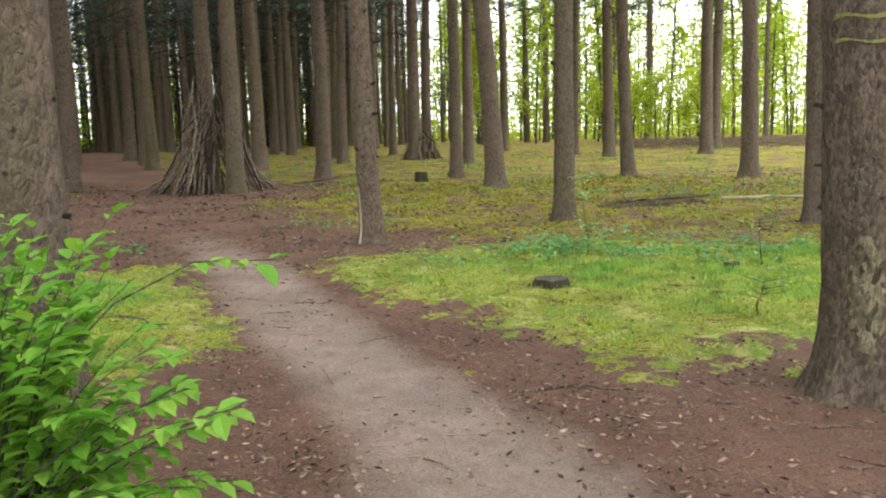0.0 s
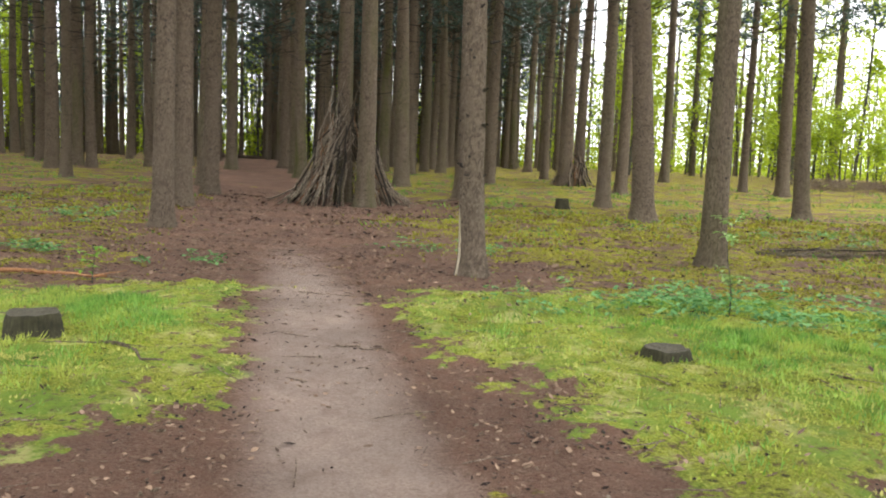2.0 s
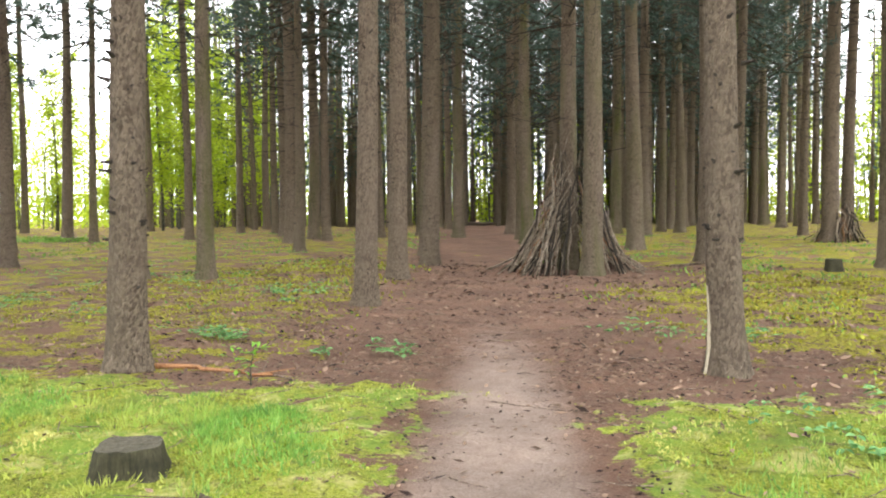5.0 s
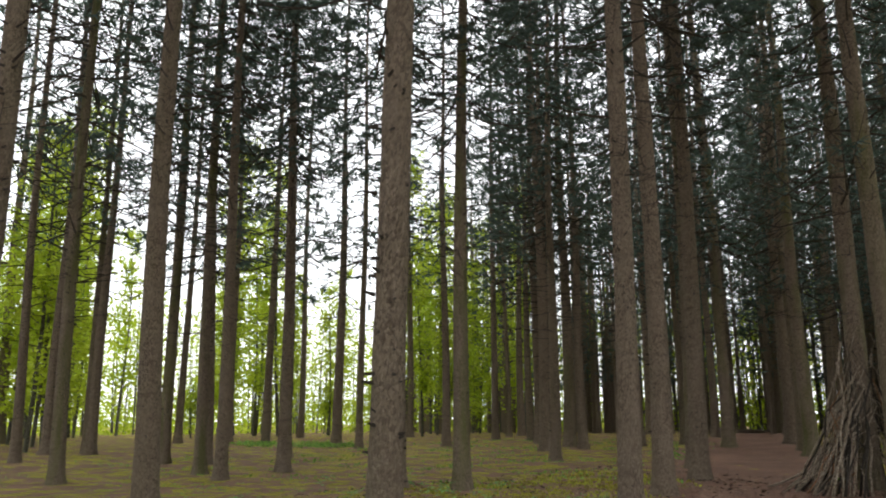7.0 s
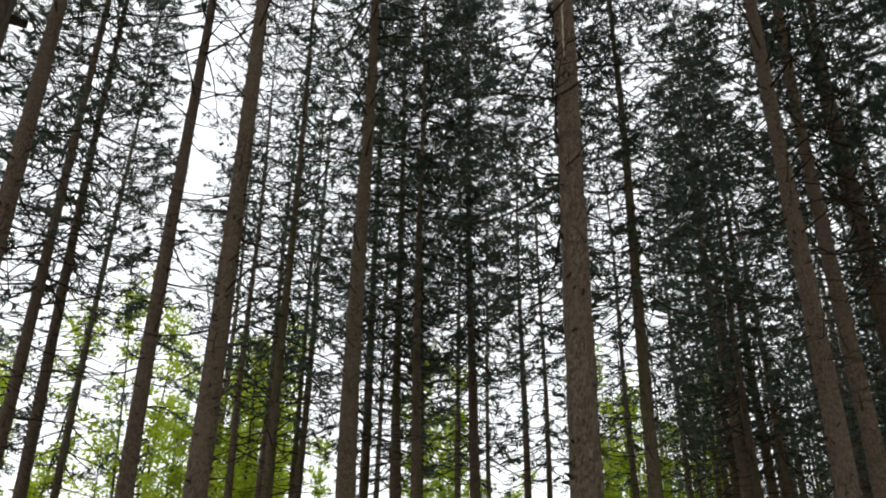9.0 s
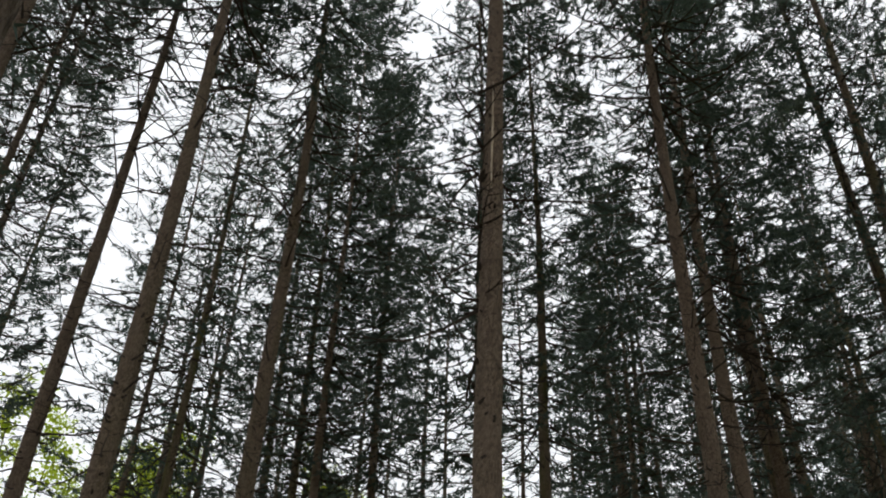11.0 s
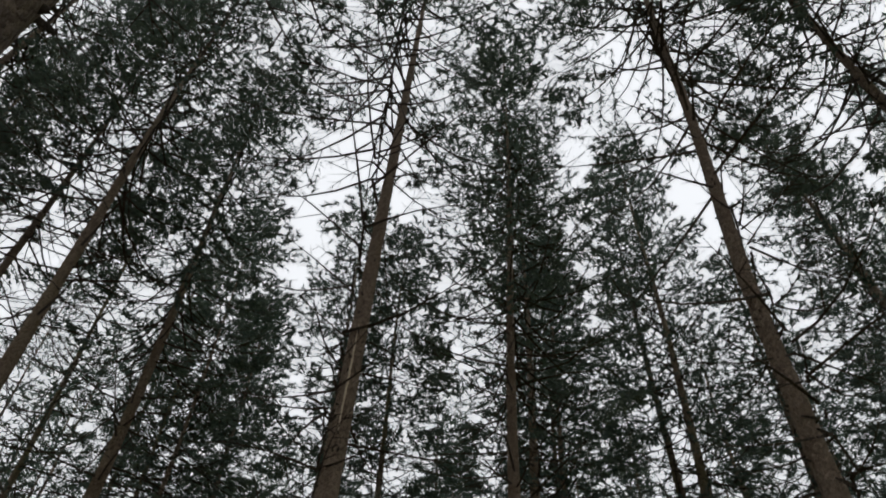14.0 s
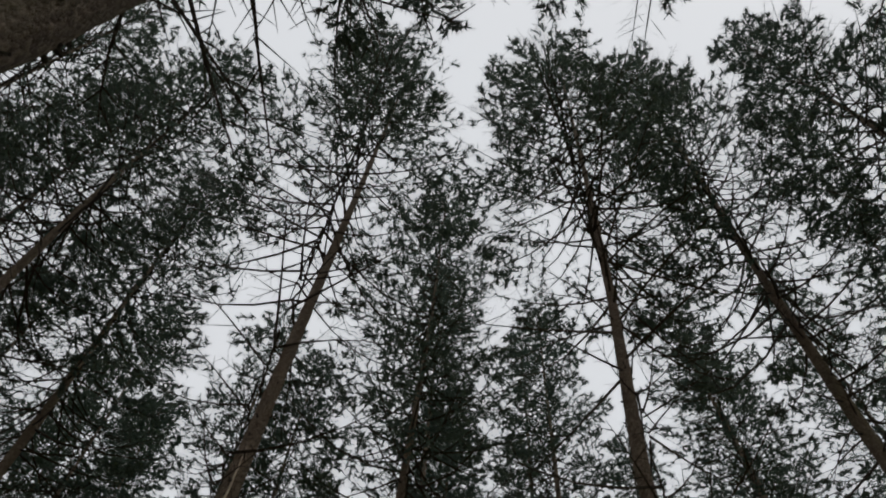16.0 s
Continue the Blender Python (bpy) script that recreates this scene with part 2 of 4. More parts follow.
class Builder:
    """Collects rings, tubes and blades into one mesh."""

    def __init__(self):
        self.v, self.f = [], []

    def tube(self, pts, radii, sides=5, cap=True):
        base = len(self.v)
        pts = [Vector(p) for p in pts]
        for i, p in enumerate(pts):
            d = (pts[min(i + 1, len(pts) - 1)] - pts[max(i - 1, 0)]).normalized()
            a = d.cross(Vector((0.31, 0.17, 0.93)) if abs(d.z) < 0.9 else Vector((1, 0.2, 0))).normalized()
            c = d.cross(a)
            for k in range(sides):
                w = 2 * math.pi * k / sides
                self.v.append(p + (a * math.cos(w) + c * math.sin(w)) * radii[i])
        for i in range(len(pts) - 1):
            for k in range(sides):
                q = base + i * sides + k
                r = base + i * sides + (k + 1) % sides
                self.f.append((q, r, r + sides, q + sides))
        if cap:
            self.f.append(tuple(base + k for k in reversed(range(sides))))
            e = base + (len(pts) - 1) * sides
            self.f.append(tuple(e + k for k in range(sides)))

    def blade(self, p, d, side, length, width):
        """A pointed flat blade of two triangles."""
        b = len(self.v)
        mid = p + d * (length * 0.45)
        self.v += [p, mid + side * (width / 2), p + d * length, mid - side * (width / 2)]
        self.f += [(b, b + 1, b + 2), (b, b + 2, b + 3)]

    def leaf(self, p, d, side, up, length, width, fold=0.15):
        """A leaf with a folded midrib and a pointed tip."""
        b = len(self.v)
        n = up * (fold * width)
        self.v += [p, p + d * (length * 0.3) + side * (width * 0.45) + n, p + d * (length * 0.65) + side * (width * 0.4) + n * 0.8, p + d * length - up * (0.12 * length),
                   p + d * (length * 0.65) - side * (width * 0.4) + n * 0.8, p + d * (length * 0.3) - side * (width * 0.45) + n, p + d * (length * 0.5)]
        self.f += [(b, b + 1, b + 6), (b + 1, b + 2, b + 6), (b + 2, b + 3, b + 6), (b + 3, b + 4, b + 6), (b + 4, b + 5, b + 6), (b + 5, b, b + 6)]

    def mesh(self, name, mat, smooth=False):
        return mesh_from(name, self.v, self.f, mat, smooth)


def rand_dir(rng, flat=1.0):
    a = rng.uniform(0, 2 * math.pi)
    z = rng.uniform(-1, 1) * flat
    r = math.sqrt(max(0.0, 1 - z * z))
    return Vector((r * math.cos(a), r * math.sin(a), z))


# ---------------------------------------------------------------- ground
PATH_Y = [-12, -4, 0, 2, 3.0, 3.9, 4.75, 6.1, 8.0, 10, 70, 320]
PATH_X = [5.0, 2.2, 0.95, 0.6, 0.35, 0.1, -0.3, -0.95, -1.75, -2.6, -31.5, -156]


def ground_z(x, y):
    d = math.hypot(x + 0.1, y - 4.0)
    far = max(0.0, min(1.0, (d - 13) / 42.0))
    z = 0.8 * far * far * (3 - 2 * far)
    near = max(0.0, min(1.0, (d - 1.5) / 4))
    z += 0.05 * near * (noise.noise(Vector((x * 0.35, y * 0.35, 2.0))) + 0.4 * noise.noise(Vector((x * 1.1, y * 1.1, 7.0))))
    off = abs(x - float(np.interp(y, PATH_Y, PATH_X)))
    z -= 0.04 * math.exp(-(off / 0.8) ** 2)
    if d < 16 and y > 4:
        # moss grows in low cushions that stand proud of the bare soil
        m = moss_amount(x, y)
        lump = noise.noise(Vector((x * 2.3, y * 2.3, 5.0))) + 0.6 * noise.noise(Vector((x * 5.5, y * 5.5, 1.0)))
        rise = max(0.0, min(1.0, (m - 0.35) * 3.0))
        z += 0.03 * rise + 0.06 * rise * lump * min(1.0, (16 - d) / 4)
        z += 0.012 * (1 - rise) * min(1.0, off / 1.5) * noise.noise(Vector((x * 6.0, y * 6.0, 4.0)))
    return z


def moss_amount(x, y):
    """Bright moss and grass on both sides of the path."""
    front = y - float(np.interp(x, [-1.5, -1.0, -0.4, 0.3, 0.7, 1.0, 1.4, 2.0, 2.8, 5.0, 9.0], [9.4, 8.1, 7.5, 6.8, 6.1, 5.5, 5.1, 5.35, 5.8, 6.2, 6.9]))
    back = float(np.interp(x, [-1.5, -0.5, 0.9, 2.4, 4.7, 9.0], [9.9, 10.6, 10.9, 11.1, 10.5, 10.8])) - y
    east = min(front, back, x + 1.5, 8.6 - x)
    rim = float(np.interp(y, [4.8, 5.9, 6.3, 7.3, 8.2, 9.4], [-2.3, -1.85, -1.85, -2.2, -2.5, -3.2])) - x
    west = min(rim, float(np.interp(x, [-8, -5.2, -3.8], [8.6, 8.95, 9.6])) - y, y - float(np.interp(x, [-8, -4, -2.3], [6.2, 5.2, 4.9])), x + 8.0)
    ragged = 0.42 * noise.noise(Vector((x * 1.3, y * 1.3, 3.0))) + 0.3 * noise.noise(Vector((x * 3.4, y * 3.4, 8.0)))
    return min(1.0, max(0.0, 0.5 + 0.6 * min(0.75, max(east, west)) + ragged))


def olive_amount(x, y):
    """Yellow-olive moss under the trees away from the path."""
    off = x - float(np.interp(y, PATH_Y, PATH_X))
    if y < 6:
        return 0.0
    v = 0.58 if off > 0 else 0.46
    v *= min(1.0, max(0.0, (abs(off) - 1.6) / 2.0))
    tip = math.hypot(x + 6.4, y - 22.6)
    v *= min(1.0, max(0.0, (tip - 2.2) / 2.5))
    v *= min(1.0, max(0.15, (math.hypot(x + 1.2, y - 11.6) - 0.7) / 1.2))
    return v


def path_amount(x, y):
    off = abs(x - float(np.interp(y, PATH_Y, PATH_X)))
    half = 0.5 + 0.28 * max(0.0, 5.0 - y) / 5.0
    v = 1.0 - 0.5 * (off / half) ** 2
    fade = 1.0 if y < 9 else max(0.12, 1.0 - (y - 9) / 7.0)
    return max(0.0, v) * fade


def build_ground():
    n = 250
    u = np.linspace(-1, 1, n)
    w = np.sinh(u * 6.6) / np.sinh(6.6) * 900
    xs, ys = w - 0.3, w + 7.0
    verts, a_path, a_moss, a_olive = [], [], [], []
    for y in ys:
        for x in xs:
            verts.append((x, y, ground_z(x, y)))
            a_path.append(path_amount(x, y))
            a_moss.append(moss_amount(x, y))
            a_olive.append(olive_amount(x, y))
    faces = [(j * n + i, j * n + i + 1, (j + 1) * n + i + 1, (j + 1) * n + i) for j in range(n - 1) for i in range(n - 1)]
    me = mesh_from("ground", verts, faces, GROUND, True)
    for name, data in (("path", a_path), ("moss", a_moss), ("olive", a_olive)):
        me.attributes.new(name, "FLOAT", "POINT").data.foreach_set("value", data)
    tagged(new("ground", me), "brown needle-littered forest floor with pale trodden path and bright moss", "ground", kind="structure")


build_ground()

# ---------------------------------------------------------------- conifers
TREE_H = 33.0


def trunk_mesh(name, seed, mat, sides=14, rings=34, rough=0.012, bend=None, height=TREE_H, r0=0.21):
    """A tapered trunk with a flared, lobed foot and branch knots; bend gives its sideways wander by height."""
    rng = random.Random(seed)
    v, f = [], []
    ph = [rng.uniform(0, 6.28) for _ in range(4)]
    for i in range(rings):
        q = i / (rings - 1)
        z = height * q ** 2.1
        if i == 0:
            z = -0.25
        r = r0 * (1.0 - max(0.0, z) / height) ** 1.1 + 0.008
        zz = max(0.0, z)
        bx, by = bend(zz) if bend else (0.05 * math.sin(zz * 0.35 + ph[0]), 0.05 * math.sin(zz * 0.3 + ph[1]))
        for k in range(sides):
            a = 2 * math.pi * k / sides
            lobe = 0.55 + 0.45 * math.sin(5 * a + ph[2]) * math.sin(2 * a + ph[3])
            rr = r * (1 + (0.95 if r0 > 0.215 else 0.6) * lobe * math.exp(-zz / 0.17) + 0.16 * math.exp(-zz / 0.7))
            p = Vector((math.cos(a) * 2.5, math.sin(a) * 2.5, zz * 2.0 + seed))
            rr += rough * (noise.noise(p) + 0.6 * noise.noise(p * 3.1)) * min(1, (height - zz) / 8)
            v.append((bx + rr * math.cos(a), by + rr * math.sin(a), z))
    for i in range(rings - 1):
        for k in range(sides):
            a, b = i * sides + k, i * sides + (k + 1) % sides
            f.append((a, b, b + sides, a + sides))
    return mesh_from(name, v, f, mat, True)


def tuft(rng, green, a, b, count, length, width):
    """Slim needles set round a twig, thicker towards its tip and hanging a little."""
    d = (b - a).normalized()
    for _ in range(count):
        o = a.lerp(b, 1.04 * rng.random() ** 0.7)
        e = d * rng.uniform(0.25, 1.0) + rand_dir(rng) * 0.75
        e.z -= 0.22
        e.normalize()
        w = e.cross(rand_dir(rng)).normalized() * (width * rng.uniform(0.3, 0.62))
        n = len(green.v)
        green.v += [o - w, o + w, o + e * (length * rng.uniform(0.6, 1.25))]
        green.f.append((n, n + 1, n + 2))


def crown_meshes(seed, whorl, twigs, needles, length, width, low=4.0, live=13.0, height=TREE_H, reach=3.0, ring=5, steps=3, spare=2, thick=1.0, taper=0.7):
    """Whorls of limbs up the stem: dead and bare below, carrying needled side twigs above, up to the tip."""
    rng = random.Random(seed)
    wood, green = Builder(), Builder()
    for _ in range(46):
        az, z = rng.uniform(0, 6.28), rng.uniform(1.2, low + 3)
        d = Vector((math.cos(az), math.sin(az), rng.uniform(-0.15, 0.3)))
        o = Vector((0, 0, z))
        wood.tube([o + d * 0.1, o + d * rng.uniform(0.2, 0.27)], [0.024, 0.012], 4)
    z, turn = low, 0.0
    patch = [rng.uniform(0.45, 1.4) for _ in range(12)]
    while z < height - 0.25:
        q = (z - live) / (height - live)
        turn += rng.uniform(0.4, 1.2)
        for k in range(ring):
            if rng.random() < (0.4 if q < 0 else 0.1):
                continue
            az = turn + 2 * math.pi * k / ring + rng.uniform(-0.35, 0.35)
            zz = z + rng.uniform(-0.3, 0.3) * whorl
            if q < 0:
                L = reach * rng.uniform(0.25, 1.0) * (0.5 + 0.5 * (z - low) / (live - low))
                rise, sag = rng.uniform(-0.12, 0.3), rng.uniform(-0.1, 0.2)
            else:
                L = reach * (0.14 + 0.86 * (1 - q) ** taper) * rng.uniform(0.6, 1.12)
                rise, sag = -0.02 + 0.62 * q + rng.uniform(-0.1, 0.16), 0.2 * (1 - q) + rng.uniform(-0.05, 0.1)
            out = Vector((math.cos(az), math.sin(az), 0))
            side = Vector((-out.y, out.x, 0))
            bow = rng.uniform(-0.14, 0.14) * L
            pts = [out * (L * u) + side * (bow * u * u) + Vector((0, 0, zz + rise * L * u - sag * L * math.sin(math.pi * u))) for u in (i / steps for i in range(steps + 1))]
            r = thick * (0.009 + 0.0055 * L)
            wood.tube(pts, [r * (1.04 - 0.86 * i / steps) for i in range(steps + 1)], 3, False)
            bare = q < 0
            many = spare if bare else max(2, int(twigs * (0.3 + 0.7 * L / reach) * patch[int(q * 11.99)] + rng.random()))
            start = 0.3 if bare else 0.08 + 0.5 * (1 - q) ** 2
            for j in range(many):
                u = start + (0.98 - start) * ((j + rng.random()) / many) ** 0.85
                m = min(steps - 1, int(u * steps))
                a = pts[m].lerp(pts[m + 1], u * steps - m)
                fwd = (pts[m + 1] - pts[m]).normalized()
                d = fwd * rng.uniform(0.45, 1.0) + side * (rng.uniform(0.35, 1.0) * (1 if j % 2 else -1)) + Vector((0, 0, rng.uniform(-0.45, 0.22)))
                b = a + d.normalized() * max(0.22, L * (1.12 - u) * rng.uniform(0.3, 0.6))
                if bare:
                    wood.tube([a, b], [r * 0.42, r * 0.14], 3, False)
                else:
                    wood.blade(a, (b - a).normalized(), (b - a).cross(rand_dir(rng)).normalized(), (b - a).length, 0.011 * thick)
                    tuft(rng, green, a, b, needles, length, width)
            if q >= 0:
                tuft(rng, green, pts[-2].lerp(pts[-1], 0.3), pts[-1], needles, length, width)
        z += whorl * rng.uniform(0.75, 1.25)
    return wood, green


def conifer(name, trunk, wood, green, label):
    ob = new(name)
    part("trunk", trunk, ob)
    tagged(part("branchwork", wood, ob, "thin bare dark limbs"), kind="stuff")
    tagged(part("crown", green, ob, "dark green needle sprays"), kind="stuff")
    return tagged(ob, label, "tree", "conifers of the stand")


CONIFER_LABEL = "tall straight spruce with bare brown trunk and high ragged crown"
PROTO = []
for k in range(5):
    w, g = crown_meshes(100 + k, 0.62, 5.6, 12, 0.29, 0.052, low=4.0, live=6.6 + 0.9 * k, reach=3.1 + 0.15 * k, steps=2, thick=1.3, taper=0.55)
    PROTO.append((trunk_mesh("trunk", 20 + k, BARK), w.mesh("limbs", LIMB_BARK), g.mesh("crown", NEEDLES)))
LITE = []
for k in range(4):
    w, g = crown_meshes(150 + k, 0.95, 2.7, 7, 0.44, 0.09, low=5.0, live=7.0 + 1.0 * k, reach=3.1 + 0.2 * k, steps=2, spare=1, thick=1.5)
    LITE.append((trunk_mesh("trunk", 30 + k, BARK, 10, 22), w.mesh("limbs", LIMB_BARK), g.mesh("crown", NEEDLES)))
# crowns seen from close below: open and high, open, full, full and low
FINE = []
for k, (live, twigs, needles, reach) in enumerate(((16.5, 8.5, 32, 3.6), (14.5, 9.5, 34, 3.5), (10.5, 10.5, 34, 3.2), (10.5, 8.5, 30, 3.3))):
    w, g = crown_meshes(200 + k, 0.46, twigs, needles, 0.165, 0.037, low=5.5, live=live, reach=reach, steps=4, spare=5, thick=1.25, taper=0.5)
    FINE.append((trunk_mesh("trunk", 40 + k, BARK, 22, 60, 0.014), w.mesh("limbs", LIMB_BARK), g.mesh("crown", NEEDLES)))


def plant_conifer(x, y, diam, rng, fine=False, lean=(0, 0), trunk=None, label=CONIFER_LABEL, height=None, kind=None):
    t, w, g = rng.choice(FINE if fine else (PROTO if math.hypot(x, y - 4) < 35 and y > 2 else LITE)) if kind is None else FINE[kind]
    ob = conifer("spruce_tree", trunk or t, w, g, label)
    s = 1.0 if trunk else diam / 0.44
    h = (height or rng.uniform(29.5, 35.5)) / TREE_H
    ob.location = (x, y, ground_z(x, y) - 0.02)
    ob.rotation_euler = (-lean[1], lean[0], 0.0 if trunk else rng.uniform(0, 6.28))
    if not trunk:
        ob.rotation_euler = Euler((-lean[1], lean[0], 0))
    for ch in ob.children:
        if ch.name.startswith("trunk"):
            ch.scale = (s, s, h if not trunk else 1.0)
            if not trunk:
                ch.rotation_euler = (0, 0, rng.uniform(0, 6.28))
        else:
            ch.scale = (1, 1, h)
            ch.rotation_euler = (0, 0, rng.uniform(0, 6.28))
    return ob


rng = random.Random(5)
PLANTED = []
# near trees: x, y, diameter, lean in x, lean in y, crown density
NEAR = [(-7.43, 15.12, 0.38, 0.013, 0.014, 1), (-9.81, 19.98, 0.46, 0.012, 0.005, 2), (-13.1, 27.4, 0.46, 0.005, 0.003, 1), (-11.2, 24.2, 0.5, 0.01, 0.008, 2),
        (-5.93, 22.66, 0.5, 0.005, 0.003, 2), (1.39, 22.5, 0.56, -0.059, 0.003, 3), (2.14, 14.25, 0.36, -0.012, 0.001, 1), (5.85, 25.4, 0.42, -0.047, 0.011, 2)]
NEAR += [(9.0, 23.9, 0.5, -0.02, 0.009, 3), (6.07, 13.12, 0.42, -0.021, 0.009, 1), (-14.73, 10.74, 0.46, 0.0, -0.006, 0), (-12.29, 7.2, 0.41, 0.0, -0.004, 0),
         (-15.93, 6.91, 0.37, 0.0, -0.004, 0), (-14.2, 3.78, 0.42, 0.0, 0.0, 0), (-15.3, 17.2, 0.38, 0.0, 0.0, 3), (-20.5, 15.4, 0.36, 0.0, 0.0, 2)]
for x, y, d, lx, ly, dense in NEAR:
    plant_conifer(x, y, d, rng, True, (lx, ly), kind=dense)
    PLANTED.append((x, y))
MIDDLE_A = [(-4.2, 27.8, 0.52), (-5.3, 40.3, 0.43), (-5.8, 46.2, 0.39), (-16.0, 41.2, 0.6), (-21.9, 54.8, 0.5), (-6.95, 24.2, 0.5), (-19.5, 56.2, 0.5),
            (-9.3, 41.5, 0.54), (-9.5, 45.4, 0.46), (-8.4, 44.6, 0.5), (-10.4, 58.2, 0.42), (-4.3, 51.8, 0.5), (-3.7, 53.6, 0.45), (-1.35, 37.8, 0.66),
            (-0.75, 39.0, 0.5), (0.4, 26.9, 0.42), (1.0, 34.0, 0.48), (3.3, 44.4, 0.47), (6.0, 58.0, 0.35), (7.1, 56.4, 0.4), (6.3, 38.5, 0.36)]
MIDDLE_B = [(7.4, 36.4, 0.52), (10.9, 52.0, 0.4), (13.7, 54.5, 0.4), (11.5, 35.5, 0.56), (13.4, 39.8, 0.53), (19.9, 50.1, 0.33), (-34.2, 44.0, 0.5),
            (-25.9, 35.5, 0.5), (-21.9, 31.1, 0.5), (-23.0, 34.1, 0.55), (-31.0, 50.8, 0.5), (-13.8, 37.2, 0.55), (-24.3, 59.5, 0.55), (-11.1, 42.9, 0.55),
            (-10.6, 47.0, 0.5), (-7.4, 32.1, 0.6), (-9.7, 48.8, 0.47), (-4.5, 36.6, 0.48), (-17.1, 37.7, 0.55), (-44.3, 16.5, 0.6), (-34.4, 15.6, 0.52)]
MIDDLE_C = [(-33.2, 16.8, 0.45), (-27.0, 16.9, 0.44), (-39.4, 23.5, 0.40), (-26.1, 17.9, 0.44), (-40.2, 26.8, 0.40), (-35.0, 25.8, 0.43), (-21.4, 18.0, 0.42),
            (-41.2, 32.0, 0.40), (-31.2, 27.3, 0.50), (-29.5, 27.3, 0.35), (-37.2, 37.1, 0.44), (-27.9, 31.1, 0.42), (-14.0, 18.1, 0.42), (-30.6, 37.5, 0.42),
            (-33.0, 41.4, 0.34), (-28.2, 37.7, 0.40), (-22.8, 32.4, 0.40), (-18.4, 27.2, 0.40), (-21.5, 33.2, 0.44), (-20.8, 36.4, 0.42), (-20.0, 38.8, 0.34)]
MIDDLE_D = [(-17.9, 39.0, 0.33), (-12.5, 34.7, 0.53), (-23.1, 5.7, 0.39), (-21.3, 4.9, 0.37), (-30.5, 13.2, 0.36), (-22.0, 11.7, 0.37), (-34.0, 16.9, 0.36),
            (-26.6, 21.5, 0.36), (-22.6, 15.9, 0.36), (-32.3, 7.4, 0.37), (-28.1, 3.6, 0.34)]
# shorter trees whose pointed tops show below the canopy
LOWER = {(-18.4, 27.2): 25.3, (-21.4, 18.0): 29.3, (-14.0, 18.1): 28.0}
FULL = ((0.4, 26.9), (-4.2, 27.8), (1.0, 34.0), (-23.1, 5.7), (-26.6, 21.5))
for row in (MIDDLE_A, MIDDLE_B, MIDDLE_C, MIDDLE_D):
    for x, y, d in row:
        lower = LOWER.get((x, y))
        full = lower or (x, y) in FULL
        plant_conifer(x, y, d, rng, False, (rng.uniform(-0.012, 0.012), rng.uniform(-0.012, 0.012)), height=lower, kind=2 if full else None)
        PLANTED.append((x, y))
# the stand goes on: far along the path
# spruces around and behind the walker: mostly out of view, added to block sky light
spots = [(rng.uniform(-52, 3), rng.uniform(42, 96)) for _ in range(330)] + [(rng.uniform(-28, 28), rng.uniform(-26, 12)) for _ in range(90)] + [(rng.uniform(11, 30), rng.uniform(4, 24)) for _ in range(12)]
for x, y in spots:
    if abs(x - float(np.interp(y, PATH_Y, PATH_X))) < (2.4 if y < 40 else 1.3) and y < 88:
        continue
    if y < 14 and math.hypot(x, y - 3.5) < 7.5 or min(math.hypot(x - a, y - b) for a, b in PLANTED) < (2.3 if y > 40 else 3.4):
        continue
    if y > 6 and -20 < x < 9 and y < 30:
        continue
    if y > 40 and not 3 < math.degrees(math.atan2(-x, y - 4)) < 28 + 12 * rng.random() ** 2:
        continue
    plant_conifer(x, y, rng.uniform(0.36, 0.54), rng, False, (rng.uniform(-0.012, 0.012), rng.uniform(-0.012, 0.012)))
    PLANTED.append((x, y))


# three trees close to the walker, with trunks of their own
def bend_white(z):
    return (float(np.interp(z, [0, 1, 3, 7, 10, 14, 20, 28, 33], [0, -0.06, -0.1, -0.22, -0.2, 0.0, 0.18, 0.34, 0.5])), 0.02 * math.sin(z * 0.3))


def bend_mid(z):
    return (0.014 * z, 0.018 * z)


def bend_right(z):
    return (-0.045 * z, 0.02 * z)


def bend_left(z):
    return (0.0, 0.0)


def own_tree(x, y, r0, seed, bend, label, kind, height=33.0):
    t = trunk_mesh("trunk", seed, BARK_NEAR if r0 > 0.2 else BARK, 48, 170, 0.013, bend, height, r0)
    ob = plant_conifer(x, y, 2 * r0, random.Random(seed), True, (0, 0), t, label, height, kind)
    rg, stubs = random.Random(seed + 5), Builder()
    for _ in range(90):
        z, a = rg.uniform(0.7, 13.0), rg.uniform(0, 6.28)
        bx, by = bend(z)
        r = r0 * (1 - z / height) ** 1.1 * (1 + 0.16 * math.exp(-z / 0.7))
        d = Vector((math.cos(a), math.sin(a), rg.uniform(-0.2, 0.5)))
        p = Vector((bx, by, z)) + d * (r - 0.02)
        w = rg.uniform(0.009, 0.02)
        stubs.tube([p, p + d * 0.03, p + d * rg.uniform(0.04, 0.09)], [w * 1.6, w, w * 0.6], 6)
    tagged(part("branch_stub", stubs.mesh("branch_stub", LIMB_BARK, True), ob, "dark knots and broken branch stubs"), kind="stuff")
    return ob


